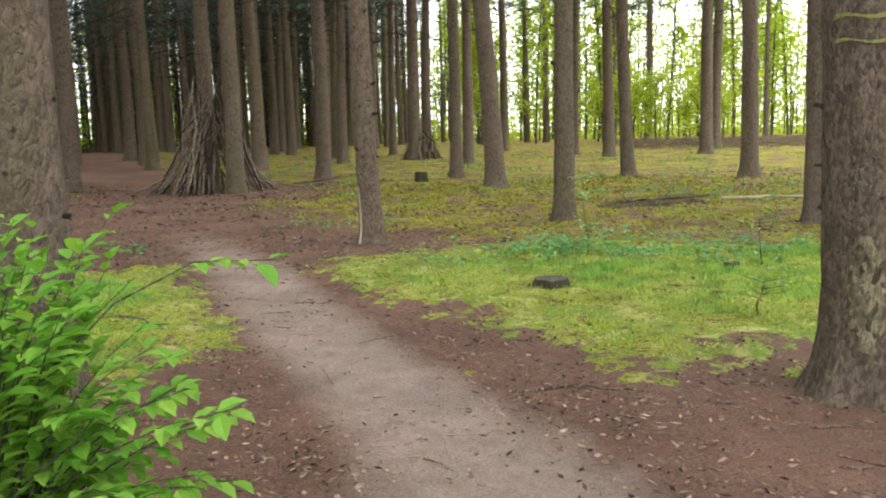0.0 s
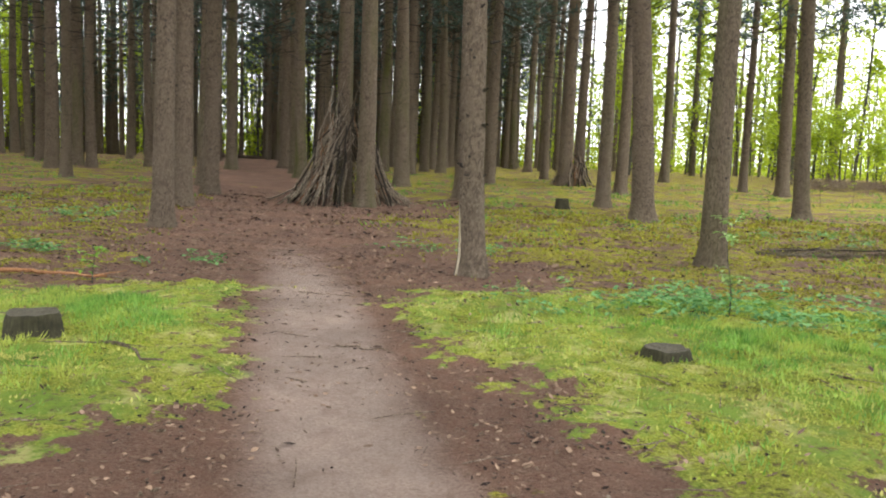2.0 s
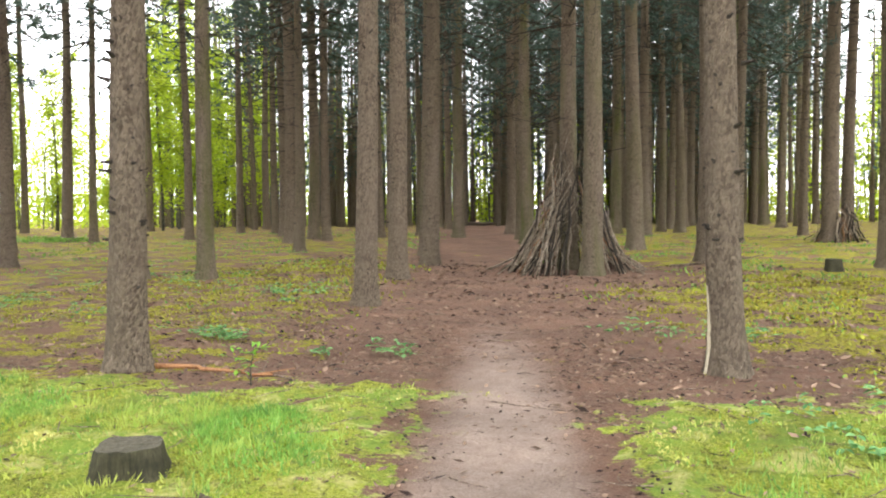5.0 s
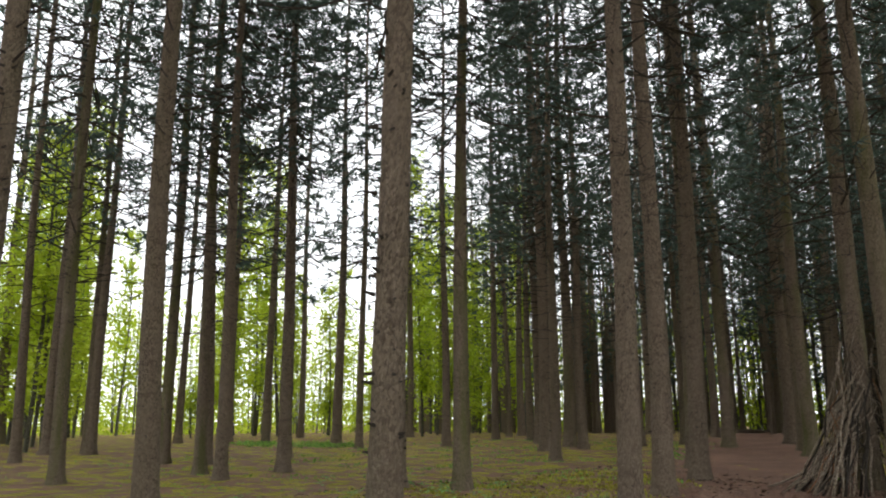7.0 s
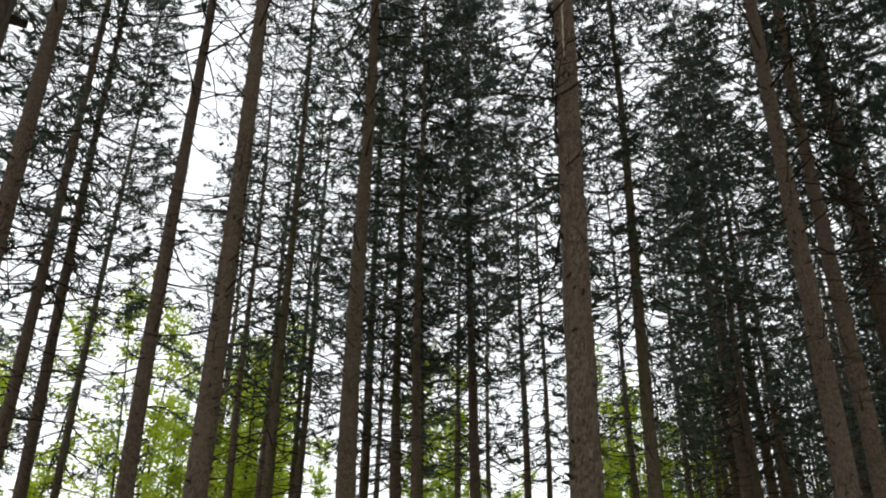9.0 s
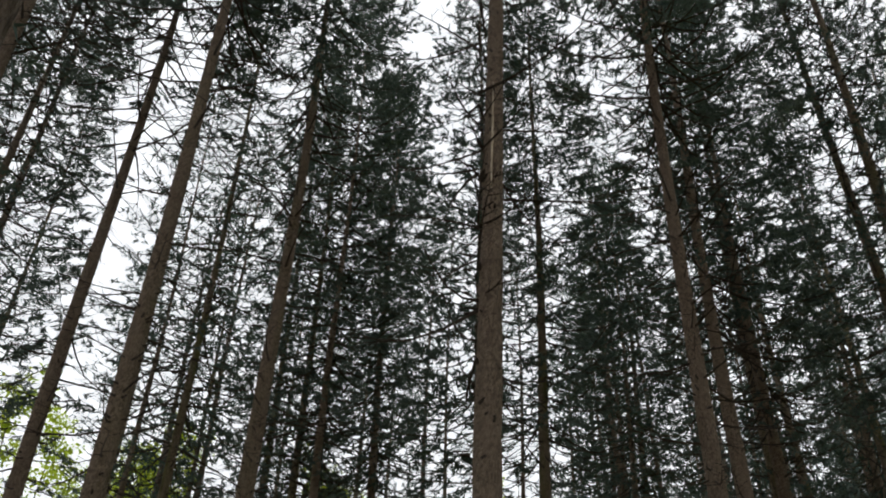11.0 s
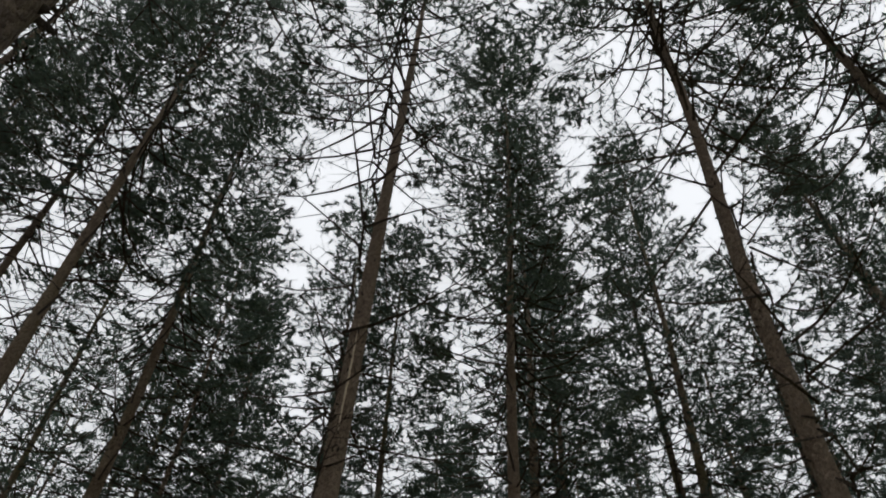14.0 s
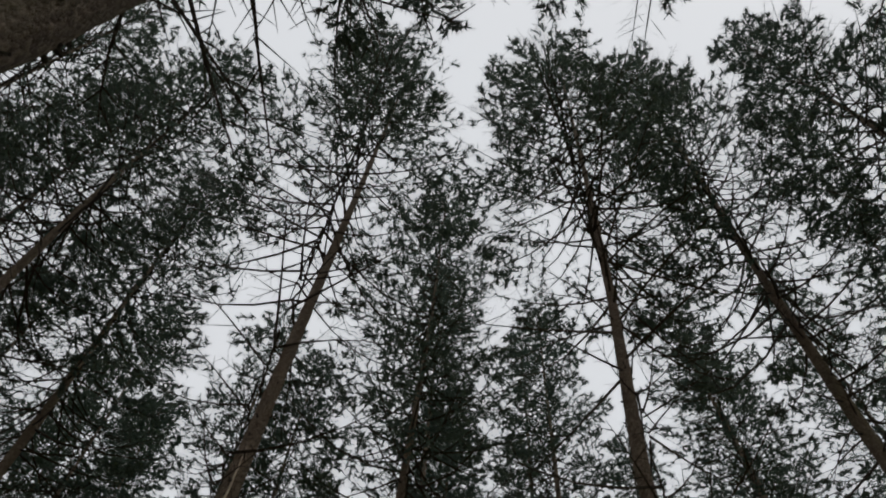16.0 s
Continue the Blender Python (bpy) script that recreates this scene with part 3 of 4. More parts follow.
def bare_patch(parent, r0, bend, az, half, z0, z1, seed, label, mat=None):
    """A patch of bare wood where the bark has come off, hugging the trunk."""
    rg = random.Random(seed)
    v, f = [], []
    nz, na = 30, 10
    for i in range(nz + 1):
        z = z0 + (z1 - z0) * i / nz
        bx, by = bend(z)
        r = r0 * (1 - z / 33.0) ** 1.1 * (1 + 0.16 * math.exp(-z / 0.7) + 0.5 * math.exp(-z / 0.17)) + 0.022
        wide = half * math.sin(math.pi * min(0.95, max(0.06, i / nz))) ** 0.5
        l_ = wide * (0.8 + 0.75 * noise.noise(Vector((z * 9, seed, 0))))
        r_ = wide * (0.8 + 0.75 * noise.noise(Vector((z * 9, seed, 9))))
        for k in range(na + 1):
            q = k / na
            a = az - l_ + (l_ + r_) * q
            rr = r - 0.02 * (abs(q - 0.5) * 2) ** 4
            v.append((bx + rr * math.cos(a), by + rr * math.sin(a), z + rg.uniform(-0.006, 0.006)))
    w = na + 1
    for i in range(nz):
        for k in range(na):
            a = i * w + k
            f.append((a, a + 1, a + w + 1, a + w))
    part("bare_wood", mesh_from("bare_wood", v, f, mat or BARE_WOOD, True), parent, label)


white = own_tree(-1.05, 11.66, 0.148, 61, bend_white, "tall spruce with a pale bare strip at its foot", 0, 32.0)
bare_patch(white, 0.148, bend_white, radians(215), 0.16, 0.03, 0.85, 3, "pale strip of bare wood")
middle = own_tree(-6.4, 9.36, 0.17, 62, bend_mid, "tall spruce beside the path with knotty brown trunk", 0, 34.0)
bare_patch(middle, 0.17, bend_mid, radians(-50), 0.18, 8.2, 10.2, 4, "weathered bare strip high on the trunk")
right = own_tree(2.47, 4.59, 0.22, 63, bend_right, "thick old spruce, flaky bark, bare patch near its foot", 1, 33.0)
bare_patch(right, 0.22, bend_right, radians(244), 0.6, 0.32, 0.98, 5, "pale patch of bare wood under missing bark", PATCH_WOOD)
left = own_tree(-2.0, 3.72, 0.22, 64, bend_left, "thick spruce with rough flaky bark behind a leafy bush", 1, 33.0)
BAND_MOSS = wood_material("dull_moss", (0.1, 0.1, 0.03), (0.3, 0.3, 0.09))
bare_band = [(2.03, 2.045), (2.16, 2.18)]
for k, (z0, z1) in enumerate(bare_band):
    v, f = [], []
    for i in range(17):
        a = radians(205 + 80 * i / 16)
        for z in (z0 + 0.012 * math.sin(i * 0.45), z1 + 0.012 * math.sin(i * 0.45 + 0.6)):
            bx, by = bend_right(z)
            rr = 0.22 * (1 - z / 33.0) ** 1.1 * 1.01 + 0.026
            v.append((bx + rr * math.cos(a), by + rr * math.sin(a), z))
    for i in range(16):
        f.append((2 * i, 2 * i + 2, 2 * i + 3, 2 * i + 1))
    part("moss_band", mesh_from("moss_band", v, f, BAND_MOSS), right, "yellow-green band of moss")


# ---------------------------------------------------------------- young beeches behind the stand
def beech_meshes(seed, height=14.0, leaves=2300):
    rng = random.Random(seed)
    wood, green = Builder(), Builder()
    pts, r = [], []
    lean = Vector((rng.uniform(-0.05, 0.05), rng.uniform(-0.05, 0.05), 1))
    for i in range(7):
        q = i / 6
        pts.append(lean * (height * q) + Vector((0.12 * math.sin(q * 5 + seed), 0.12 * math.cos(q * 4 + seed), -0.1 if i == 0 else 0)))
        r.append(0.085 * (1 - q) ** 0.8 + 0.01)
    wood.tube(pts, r, 7, False)
    limbs = []
    for i in range(34):
        q = 0.1 + 0.88 * rng.random() ** 0.8
        z = height * q
        p0 = lean * z
        az = rng.uniform(0, 6.28)
        L = rng.uniform(0.8, 2.6) * (1.05 - 0.6 * q)
        e1 = p0 + Vector((math.cos(az) * L * 0.6, math.sin(az) * L * 0.6, L * 0.35))
        e2 = p0 + Vector((math.cos(az + 0.2) * L, math.sin(az + 0.2) * L, L * rng.uniform(0.3, 0.9)))
        wood.tube([p0, e1, e2], [0.022, 0.013, 0.005], 3, False)
        limbs.append((p0, e1, e2))
    for _ in range(leaves):
        a, b, c = rng.choice(limbs)
        q = rng.random()
        p = (a.lerp(b, q * 2) if q < 0.5 else b.lerp(c, q * 2 - 1)) + rand_dir(rng) * rng.uniform(0.05, 0.55)
        d = rand_dir(rng, 0.5)
        green.blade(p, d, d.cross(rand_dir(rng)).normalized(), rng.uniform(0.14, 0.3), rng.uniform(0.1, 0.2))
    return wood.mesh("trunk", BARK_THIN), green.mesh("crown", BEECH_LEAF)


BEECH = [beech_meshes(300 + k, 12 + 1.5 * k) for k in range(4)]
SHRUB = [beech_meshes(320 + k, 4.5 + k, 1200) for k in range(2)]


def plant_beech(x, y, s, rng, protos, label, name):
    t, g = rng.choice(protos)
    ob = new(name)
    part("trunk", t, ob)
    tagged(part("crown", g, ob, "fresh light green spring leaves"), kind="stuff")
    ob.location, ob.scale, ob.rotation_euler = (x, y, ground_z(x, y) - 0.05), (s, s, s), (0, 0, rng.uniform(0, 6.28))
    tagged(ob, label, "tree", "young beeches behind the stand")


rng = random.Random(9)


def ring_spot(a0, a1, d0, d1):
    a, d = radians(rng.uniform(a0, a1)), rng.uniform(d0, d1)
    return -math.sin(a) * d, 4 + math.cos(a) * d


for a0, a1, d0, d1, count in ((38, 78, 50, 66, 36), (70, 104, 38, 58, 40), (-36, -2, 46, 64, 38), (-2, 24, 80, 92, 4)):
    for _ in range(count):
        x, y = ring_spot(a0, a1, d0, d1)
        plant_beech(x, y, rng.uniform(0.8, 1.25), rng, BEECH, "slender young beech with fresh light green leaves", "beech_tree")
for a0, a1, d0, d1, count in ((38, 100, 50, 62, 12), (-36, -4, 44, 54, 9)):
    for _ in range(count):
        x, y = ring_spot(a0, a1, d0, d1)
        plant_beech(x, y, rng.uniform(0.6, 1.0), rng, SHRUB, "low young beech with dense light green leaves", "beech_sapling")


def far_woods():
    rng = random.Random(31)
    green, wood = Builder(), Builder()
    for i in range(150000):
        a = radians(rng.uniform(-36, 114))
        d = rng.uniform(70, 104)
        top = 12.5 + 5 * noise.noise(Vector((a * 14, 3, 1))) + 3 * noise.noise(Vector((a * 40, 9, 1)))
        z = top * rng.random() ** 1.15 if i > 30000 else 3.0 * rng.random()
        p = Vector((-math.sin(a) * d, 4 + math.cos(a) * d, z + 0.5))
        e = rand_dir(rng, 0.5)
        green.blade(p, e, e.cross(rand_dir(rng)).normalized(), rng.uniform(0.24, 0.46), rng.uniform(0.2, 0.36))
    for _ in range(800):
        a, d = radians(rng.uniform(-36, 114)), rng.uniform(64, 96)
        p = Vector((-math.sin(a) * d, 4 + math.cos(a) * d, 0.2))
        h = rng.uniform(8, 15)
        wood.tube([p, p + Vector((rng.uniform(-0.6, 0.6), rng.uniform(-0.6, 0.6), h))], [0.08, 0.02], 4, False)
    ob = tagged(new("far_woods"), "far bright green spring woods", "woods", kind="stuff")
    part("leaves", green.mesh("leaves", BEECH_LEAF), ob)
    part("stems", wood.mesh("stems", BARK_THIN), ob)
    for ch in ob.children:
        tagged(ch, kind="stuff")


far_woods()


def far_spruces():
    """Dark spruces closing the stand beyond the ones that can be told apart."""
    rng = random.Random(37)
    green, wood = Builder(), Builder()
    for _ in range(190):
        a, d = radians(rng.uniform(6, 48) if rng.random() < 0.85 else rng.uniform(-16, 11)), rng.uniform(58, 84)
        if 24.5 < math.degrees(a) < 25.9:
            continue
        p = Vector((-math.sin(a) * d, 4 + math.cos(a) * d, 0.5))
        h = rng.uniform(15, 26)
        wood.tube([p, p + Vector((0, 0, h))], [0.2, 0.03], 6, False)
        for _ in range(260):
            q = rng.random() ** 1.3
            w = rng.uniform(0, 6.28)
            out = Vector((math.cos(w), math.sin(w), -0.25 + 0.5 * q))
            o = p + Vector((0, 0, 4.5 + (h - 4.5) * q)) + out * (rng.uniform(0.2, 2.4) * (1.05 - q))
            e = (out + rand_dir(rng, 0.3) * 0.9).normalized()
            green.blade(o, e, e.cross(Vector((rng.uniform(-0.6, 0.6), rng.uniform(-0.6, 0.6), 1))).normalized(), rng.uniform(0.4, 0.9), rng.uniform(0.1, 0.2))
    ob = tagged(new("far_spruces"), "dark green spruces closing the far stand", "woods", kind="stuff")
    tagged(part("crowns", green.mesh("crowns", NEEDLES), ob), kind="stuff")
    tagged(part("stems", wood.mesh("stems", BARK), ob), kind="stuff")


far_spruces()


# ---------------------------------------------------------------- shelter of leaning sticks
def stick_mesh(seed, length, r, mat):
    rng = random.Random(seed)
    b = Builder()
    pts = [Vector((rng.uniform(-0.05, 0.05) * i, rng.uniform(-0.05, 0.05) * i, length * i / 5)) for i in range(6)]
    b.tube(pts, [r * (1 - 0.1 * i) * rng.uniform(0.85, 1.15) for i in range(6)], 6)
    for _ in range(2):
        p = pts[rng.randint(2, 4)]
        b.tube([p, p + Vector((rng.uniform(-0.15, 0.15), rng.uniform(-0.15, 0.15), rng.uniform(0.05, 0.25)))], [r * 0.4, r * 0.15], 4)
    return b.mesh("stick", mat, True)


STICK_GREY = bark_material("grey_stick_bark", (0.1, 0.075, 0.05), (0.3, 0.235, 0.17), (0.56, 0.47, 0.36), 0.1)
STICKS = [stick_mesh(400 + k, 2.6 + 0.25 * (k % 4), 0.014 + 0.006 * (k % 4), (BARK_DEAD, STICK_GREY, LIMB_BARK, STICK_GREY, RED_WOOD)[k % 5 if k < 5 else k % 4]) for k in range(10)]


def stick_shelter(x, y, radius, top, count, seed, label, scale=1.0):
    rng = random.Random(seed)
    root = tagged(new("stick_shelter"), label, "shelter")
    root.location = (x, y, ground_z(x, y))
    for i in range(count):
        a = 2 * math.pi * (i + rng.random()) / count
        r = radius * rng.uniform(0.72, 1.12)
        if math.hypot(x + math.cos(a) * r + 5.93, y + math.sin(a) * r - 22.66) < 0.5:
            continue
        foot = Vector((math.cos(a) * r, math.sin(a) * r, -0.05))
        tip = Vector((math.cos(a) * 0.28 + rng.uniform(-0.22, 0.22), math.sin(a) * 0.28 + rng.uniform(-0.22, 0.22), top * rng.uniform(0.5, 1.08)))
        if rng.random() < 0.14:
            foot = foot * rng.uniform(1.15, 1.42)
            foot.z = -0.05
            tip.z = top * rng.uniform(0.22, 0.5)
        d = tip - foot
        ob = part("stick", rng.choice(STICKS), root)
        ob.location = foot
        ob.rotation_euler = d.to_track_quat("Z", "Y").to_euler()
        s = d.length / 3.0
        ob.scale = (scale, scale, s)


stick_shelter(-6.8, 23.8, 1.55, 2.8, 165, 41, "cone of grey-brown sticks leaned round a trunk")
stick_shelter(-1.05, 38.2, 0.95, 1.7, 60, 42, "small cone of dark sticks round two trunks", 1.2)


# ---------------------------------------------------------------- stumps
def stump(x, y, r, h, seed, label):
    rng = random.Random(seed)
    b, top = Builder(), Builder()
    n, rings = 40, 8
    for i in range(rings):
        q = i / (rings - 1)
        for k in range(n):
            a = 2 * math.pi * k / n
            c = Vector((math.cos(a) * 1.6, math.sin(a) * 1.6, q * 1.2 + seed * 5))
            lobe = 0.1 * math.sin(4 * a + seed) + 0.08 * noise.noise(c) + 0.05 * noise.noise(c * 4)
            rr = r * (1.32 - 0.32 * q ** 0.45) * (1 + lobe * (1.5 - 0.8 * q)) * (0.96 if i == rings - 1 else 1.0)
            b.v.append(Vector((rr * math.cos(a), rr * math.sin(a), -0.08 + (h + 0.08) * q + 0.012 * noise.noise(c * 2) * q)))
    for i in range(rings - 1):
        for k in range(n):
            p, q = i * n + k, i * n + (k + 1) % n
            b.f.append((p, q, q + n, p + n))
    e = (rings - 1) * n
    for k in range(n):
        top.v.append(b.v[e + k].copy() * 1.0)
    for ring_r in (0.55, 0.0):
        for k in range(n if ring_r else 1):
            v0 = b.v[e + k]
            top.v.append(Vector((v0.x * ring_r, v0.y * ring_r, h - 0.008 + rng.uniform(-0.004, 0.004))))
    for k in range(n):
        q = (k + 1) % n
        top.f.append((k, q, n + q, n + k))
        top.f.append((n + k, n + q, 2 * n))
    ob = tagged(new("tree_stump"), label, "stump", "old cut stumps")
    ob.location = (x, y, ground_z(x, y))
    part("stump_side", b.mesh("stump_side", STUMP_BARK, True), ob)
    part("cut_face", top.mesh("cut_face", STUMP_TOP), ob, "grey weathered cut face")


stump(1.05, 7.9, 0.165, 0.085, 1, "low dark old stump in bright moss")
stump(-3.72, 7.1, 0.2, 0.13, 2, "dark mossy stump in the grass")
stump(-0.72, 25.3, 0.18, 0.3, 3, "small dark stump in olive moss")
stump(3.1, 8.6, 0.08, 0.1, 4, "small rotten stump among grass tufts")


# ---------------------------------------------------------------- fallen branches
def fallen_branch(x0, y0, x1, y1, r, mat, seed, label, twigs=4, lift=0.0):
    rng = random.Random(seed)
    b = Builder()
    n = 7
    wob = math.hypot(x1 - x0, y1 - y0)
    pts, rad = [], []
    for i in range(n):
        q = i / (n - 1)
        x, y = x0 + (x1 - x0) * q + wob * rng.uniform(-0.06, 0.06), y0 + (y1 - y0) * q + wob * rng.uniform(-0.1, 0.1)
        pts.append(Vector((x - x0, y - y0, ground_z(x, y) - ground_z(x0, y0) + r * 0.7 + lift * q)))
        rad.append(r * (1 - 0.6 * q))
    b.tube(pts, rad, 7)
    for _ in range(twigs):
        p = pts[rng.randint(1, n - 2)]
        d = rand_dir(rng, 0.25)
        d.z = abs(d.z)
        b.tube([p, p + d * rng.uniform(0.15, 0.5)], [r * 0.35, r * 0.1], 4)
    ob = new("fallen_branch", b.mesh("fallen_branch", mat, True))
    ob.location = (x0, y0, ground_z(x0, y0))
    tagged(ob, label, "branch", "fallen branches")


fallen_branch(3.2, 16.2, 5.4, 17.4, 0.035, BARK, 1, "dark fallen branch lying in olive moss", 7)
fallen_branch(3.4, 16.9, 4.6, 16.4, 0.035, BARK, 2, "dark fallen branch lying in olive moss", 5)
fallen_branch(4.4, 17.2, 5.9, 17.0, 0.03, BARK_DEAD, 11, "dry brown fallen branch in olive moss", 5)
fallen_branch(6.0, 17.2, 7.9, 17.0, 0.05, BARE_WOOD, 3, "pale barkless pole lying on the moss", 1)
for k, (u, v, w, z) in enumerate(((0.0, 0.1, 0.75, 0.5), (0.1, 0.5, 0.9, 0.1), (0.25, -0.3, 0.6, 0.6), (0.35, 0.3, 1.0, -0.2), (0.05, -0.2, 0.45, 0.3), (0.5, 0.5, 0.95, 0.2), (0.2, 0.0, 0.55, -0.4))):
    fallen_branch(3.33 + 2.59 * u, 17.09 + v, 3.33 + 2.59 * w, 17.09 + z, 0.016 + 0.004 * (k % 3), (BARK_DEAD, LIMB_BARK, BARK)[k % 3], 30 + k, "dead dark branch in a loose pile on moss", 6, 0.12)
fallen_branch(0.42, 4.83, 1.2, 4.72, 0.012, BARK_DEAD, 4, "thin crooked twig on bare brown soil", 4)
fallen_branch(-6.3, 9.45, -4.9, 9.85, 0.03, RED_WOOD, 5, "split reddish branch on needle litter", 3)
fallen_branch(-5.9, 9.75, -4.6, 9.7, 0.018, BARK_DEAD, 6, "thin dry branch on needle litter", 4)
fallen_branch(-3.0, 7.0, -2.35, 6.6, 0.018, BARK, 7, "dark stick lying in bright moss", 2)
fallen_branch(-9.4, 9.2, -7.6, 8.6, 0.02, BARK_DEAD, 8, "pale dry branch on the litter", 4)
fallen_branch(-8.6, 8.5, -7.2, 9.0, 0.015, BARK, 9, "dark thin branch on the litter", 4)
fallen_branch(-11.98, 9.80, -12.54, 8.97, 0.02, BARE_WOOD, 15, "pale dry branch lying on mossy litter", 2)
fallen_branch(-11.10, 9.01, -11.21, 8.43, 0.012, BARK_DEAD, 16, "thin dry branch lying on mossy litter", 3)
fallen_branch(-1.5, 7.75, -1.0, 7.6, 0.007, BARK_DEAD, 10, "thin dry twig lying on the path", 1)
fallen_branch(-29.2, 58.5, -24.8, 59.5, 0.22, BARK, 12, "dark log lying across the path", 3)
fallen_branch(-4.6, 25.6, -2.4, 26.6, 0.04, BARK_DEAD, 13, "dry branch leaning off the ground", 5, 0.25)
fallen_branch(-5.2, 24.2, -4.5, 22.4, 0.03, BARK_DEAD, 14, "dry brown branch beside the shelter", 5)


# ---------------------------------------------------------------- leafy bush close to the path
def leafy_bush():
    rng = random.Random(77)
    root = tagged(new("leafy_bush"), "bright green broad-leaved bush beside the path", "bush")
    bx, by = -1.62, 2.5
    root.location = (bx, by, ground_z(bx, by))
    leaf_count = 0
    tips = [(0.97, -0.24, 0.78), (1.1, -0.08, 1.2), (0.6, -0.4, 0.5), (0.75, -0.3, 0.35), (0.4, -0.2, 1.0), (0.3, 0.1, 1.2), (0.1, -0.3, 1.25), (-0.2, 0.0, 1.3), (0.6, -0.1, 0.85), (0.55, -0.55, 0.25)]
    for i in range(125):
        z = rng.uniform(0.3, 1.33)
        edge = float(np.interp(z, [0.3, 0.55, 0.8, 0.95, 1.1, 1.33], [0.84, 0.88, 0.84, 0.72, 0.56, 0.48]))
        tips.append((edge - 1.15 * rng.random() ** 1.4, rng.uniform(-0.4, 0.4), z))
    for i, tip in enumerate(tips):
        b, lf = Builder(), Builder()
        base = Vector((rng.uniform(-0.25, 0.15), rng.uniform(-0.15, 0.15), 0))
        tip = Vector(tip)
        mid = base.lerp(tip, 0.5) + Vector((0, 0, 0.28 if i != 1 else 0.75))
        pts = [base.lerp(mid, q).lerp(mid.lerp(tip, q), q) for q in (0, 0.2, 0.4, 0.6, 0.8, 1.0)]
        b.tube(pts, [0.006, 0.005, 0.004, 0.003, 0.002, 0.0015], 5)
        stem = part("stem", b.mesh("stem", BARK_THIN, True), root)
        many = 9 if i == 1 else 20
        for j in range(many):
            s = (0.35 + 0.65 * (j + rng.random()) / many) if i != 1 else 0.78 + 0.22 * j / many
            k = min(4, int(s * 5))
            p = pts[k].lerp(pts[k + 1], min(1, s * 5 - k))
            out = (pts[k + 1] - pts[k]).normalized()
            side = out.cross(Vector((0, 0, 1))).normalized() * (1 if j % 2 else -1)
            d = (out * 0.6 + side * rng.uniform(0.5, 1.0) + Vector((0, 0, rng.uniform(-0.5, 0.1)))).normalized()
            sd = d.cross(Vector((rng.uniform(-0.25, 0.25), rng.uniform(-0.25, 0.25), 1))).normalized()
            L = rng.uniform(0.065, 0.115)
            lf.leaf(p + d * 0.015, d, sd, sd.cross(d), L, L * 0.56)
        tagged(part("leaves", lf.mesh("leaves", BUSH_LEAF, False), stem), kind="stuff")


leafy_bush()


PALE_LEAF = leaf_material("pale_young_leaf", (0.25, 0.42, 0.14), (0.45, 0.62, 0.28), 0.4)


def sapling(x, y, h, leaves, seed, mat, label):
    rng = random.Random(seed)
    b, lf = Builder(), Builder()
    pts = [Vector((0.04 * math.sin(i + seed), 0.04 * math.cos(i * 1.3), h * i / 5 - (0.03 if i == 0 else 0))) for i in range(6)]
    b.tube(pts, [0.009, 0.008, 0.006, 0.005, 0.003, 0.002], 5)
    for i in range(9):
        z = h * rng.uniform(0.3, 0.98)
        p = Vector((0, 0, z))
        d = rand_dir(rng, 0.3)
        d.z = abs(d.z) + 0.2
        e = p + d * rng.uniform(0.1, 0.3)
        b.tube([p, e], [0.004, 0.0015], 4)
        for _ in range(leaves):
            o = p.lerp(e, rng.uniform(0.2, 1.05))
            q = rand_dir(rng, 0.4)
            sd = q.cross(Vector((0.1, 0.2, 1))).normalized()
            lf.leaf(o, q, sd, sd.cross(q), rng.uniform(0.05, 0.09), 0.04)
    ob = tagged(new("sapling"), label, "sapling", "saplings on the forest floor")
    ob.location = (x, y, ground_z(x, y))
    part("stem", b.mesh("stem", BARK_THIN, True), ob)
    tagged(part("leaves", lf.mesh("leaves", mat), ob), kind="stuff")


sapling(1.77, 10.05, 0.95, 13, 1, PALE_LEAF, "thin young sapling with small pale green leaves")
sapling(3.45, 8.7, 0.75, 5, 2, GRASS, "spindly seedling with sparse green leaves")
sapling(2.55, 6.4, 0.3, 3, 3, GRASS, "bare little seedling in bright moss")
sapling(4.6, 11.2, 0.6, 5, 4, HERB, "small leafy sapling on mossy ground")
sapling(-4.75, 9.3, 0.4, 5, 5, BUSH_LEAF, "small leafy seedling beside a split branch")
sapling(4.3, 22.0, 0.9, 7, 6, BUSH_LEAF, "small light green sapling under the spruces")
sapling(8.9, 32.0, 1.9, 14, 7, BEECH_LEAF, "bushy light green sapling under the spruces")
sapling(7.6, 31.0, 1.5, 14, 8, BEECH_LEAF, "bushy light green sapling under the spruces")


# ---------------------------------------------------------------- ground cover
def scatter(rng, count, x0, x1, y0, y1, test):
    out = 0
    tries = 0
    while out < count and tries < count * 12:
        tries += 1
        x, y = rng.uniform(x0, x1), rng.uniform(y0, y1)
        if rng.random() < test(x, y):
            out += 1
            yield x, y


def patchy(x, y, s, seed):
    return 0.5 + 0.5 * noise.noise(Vector((x * s, y * s, seed)))


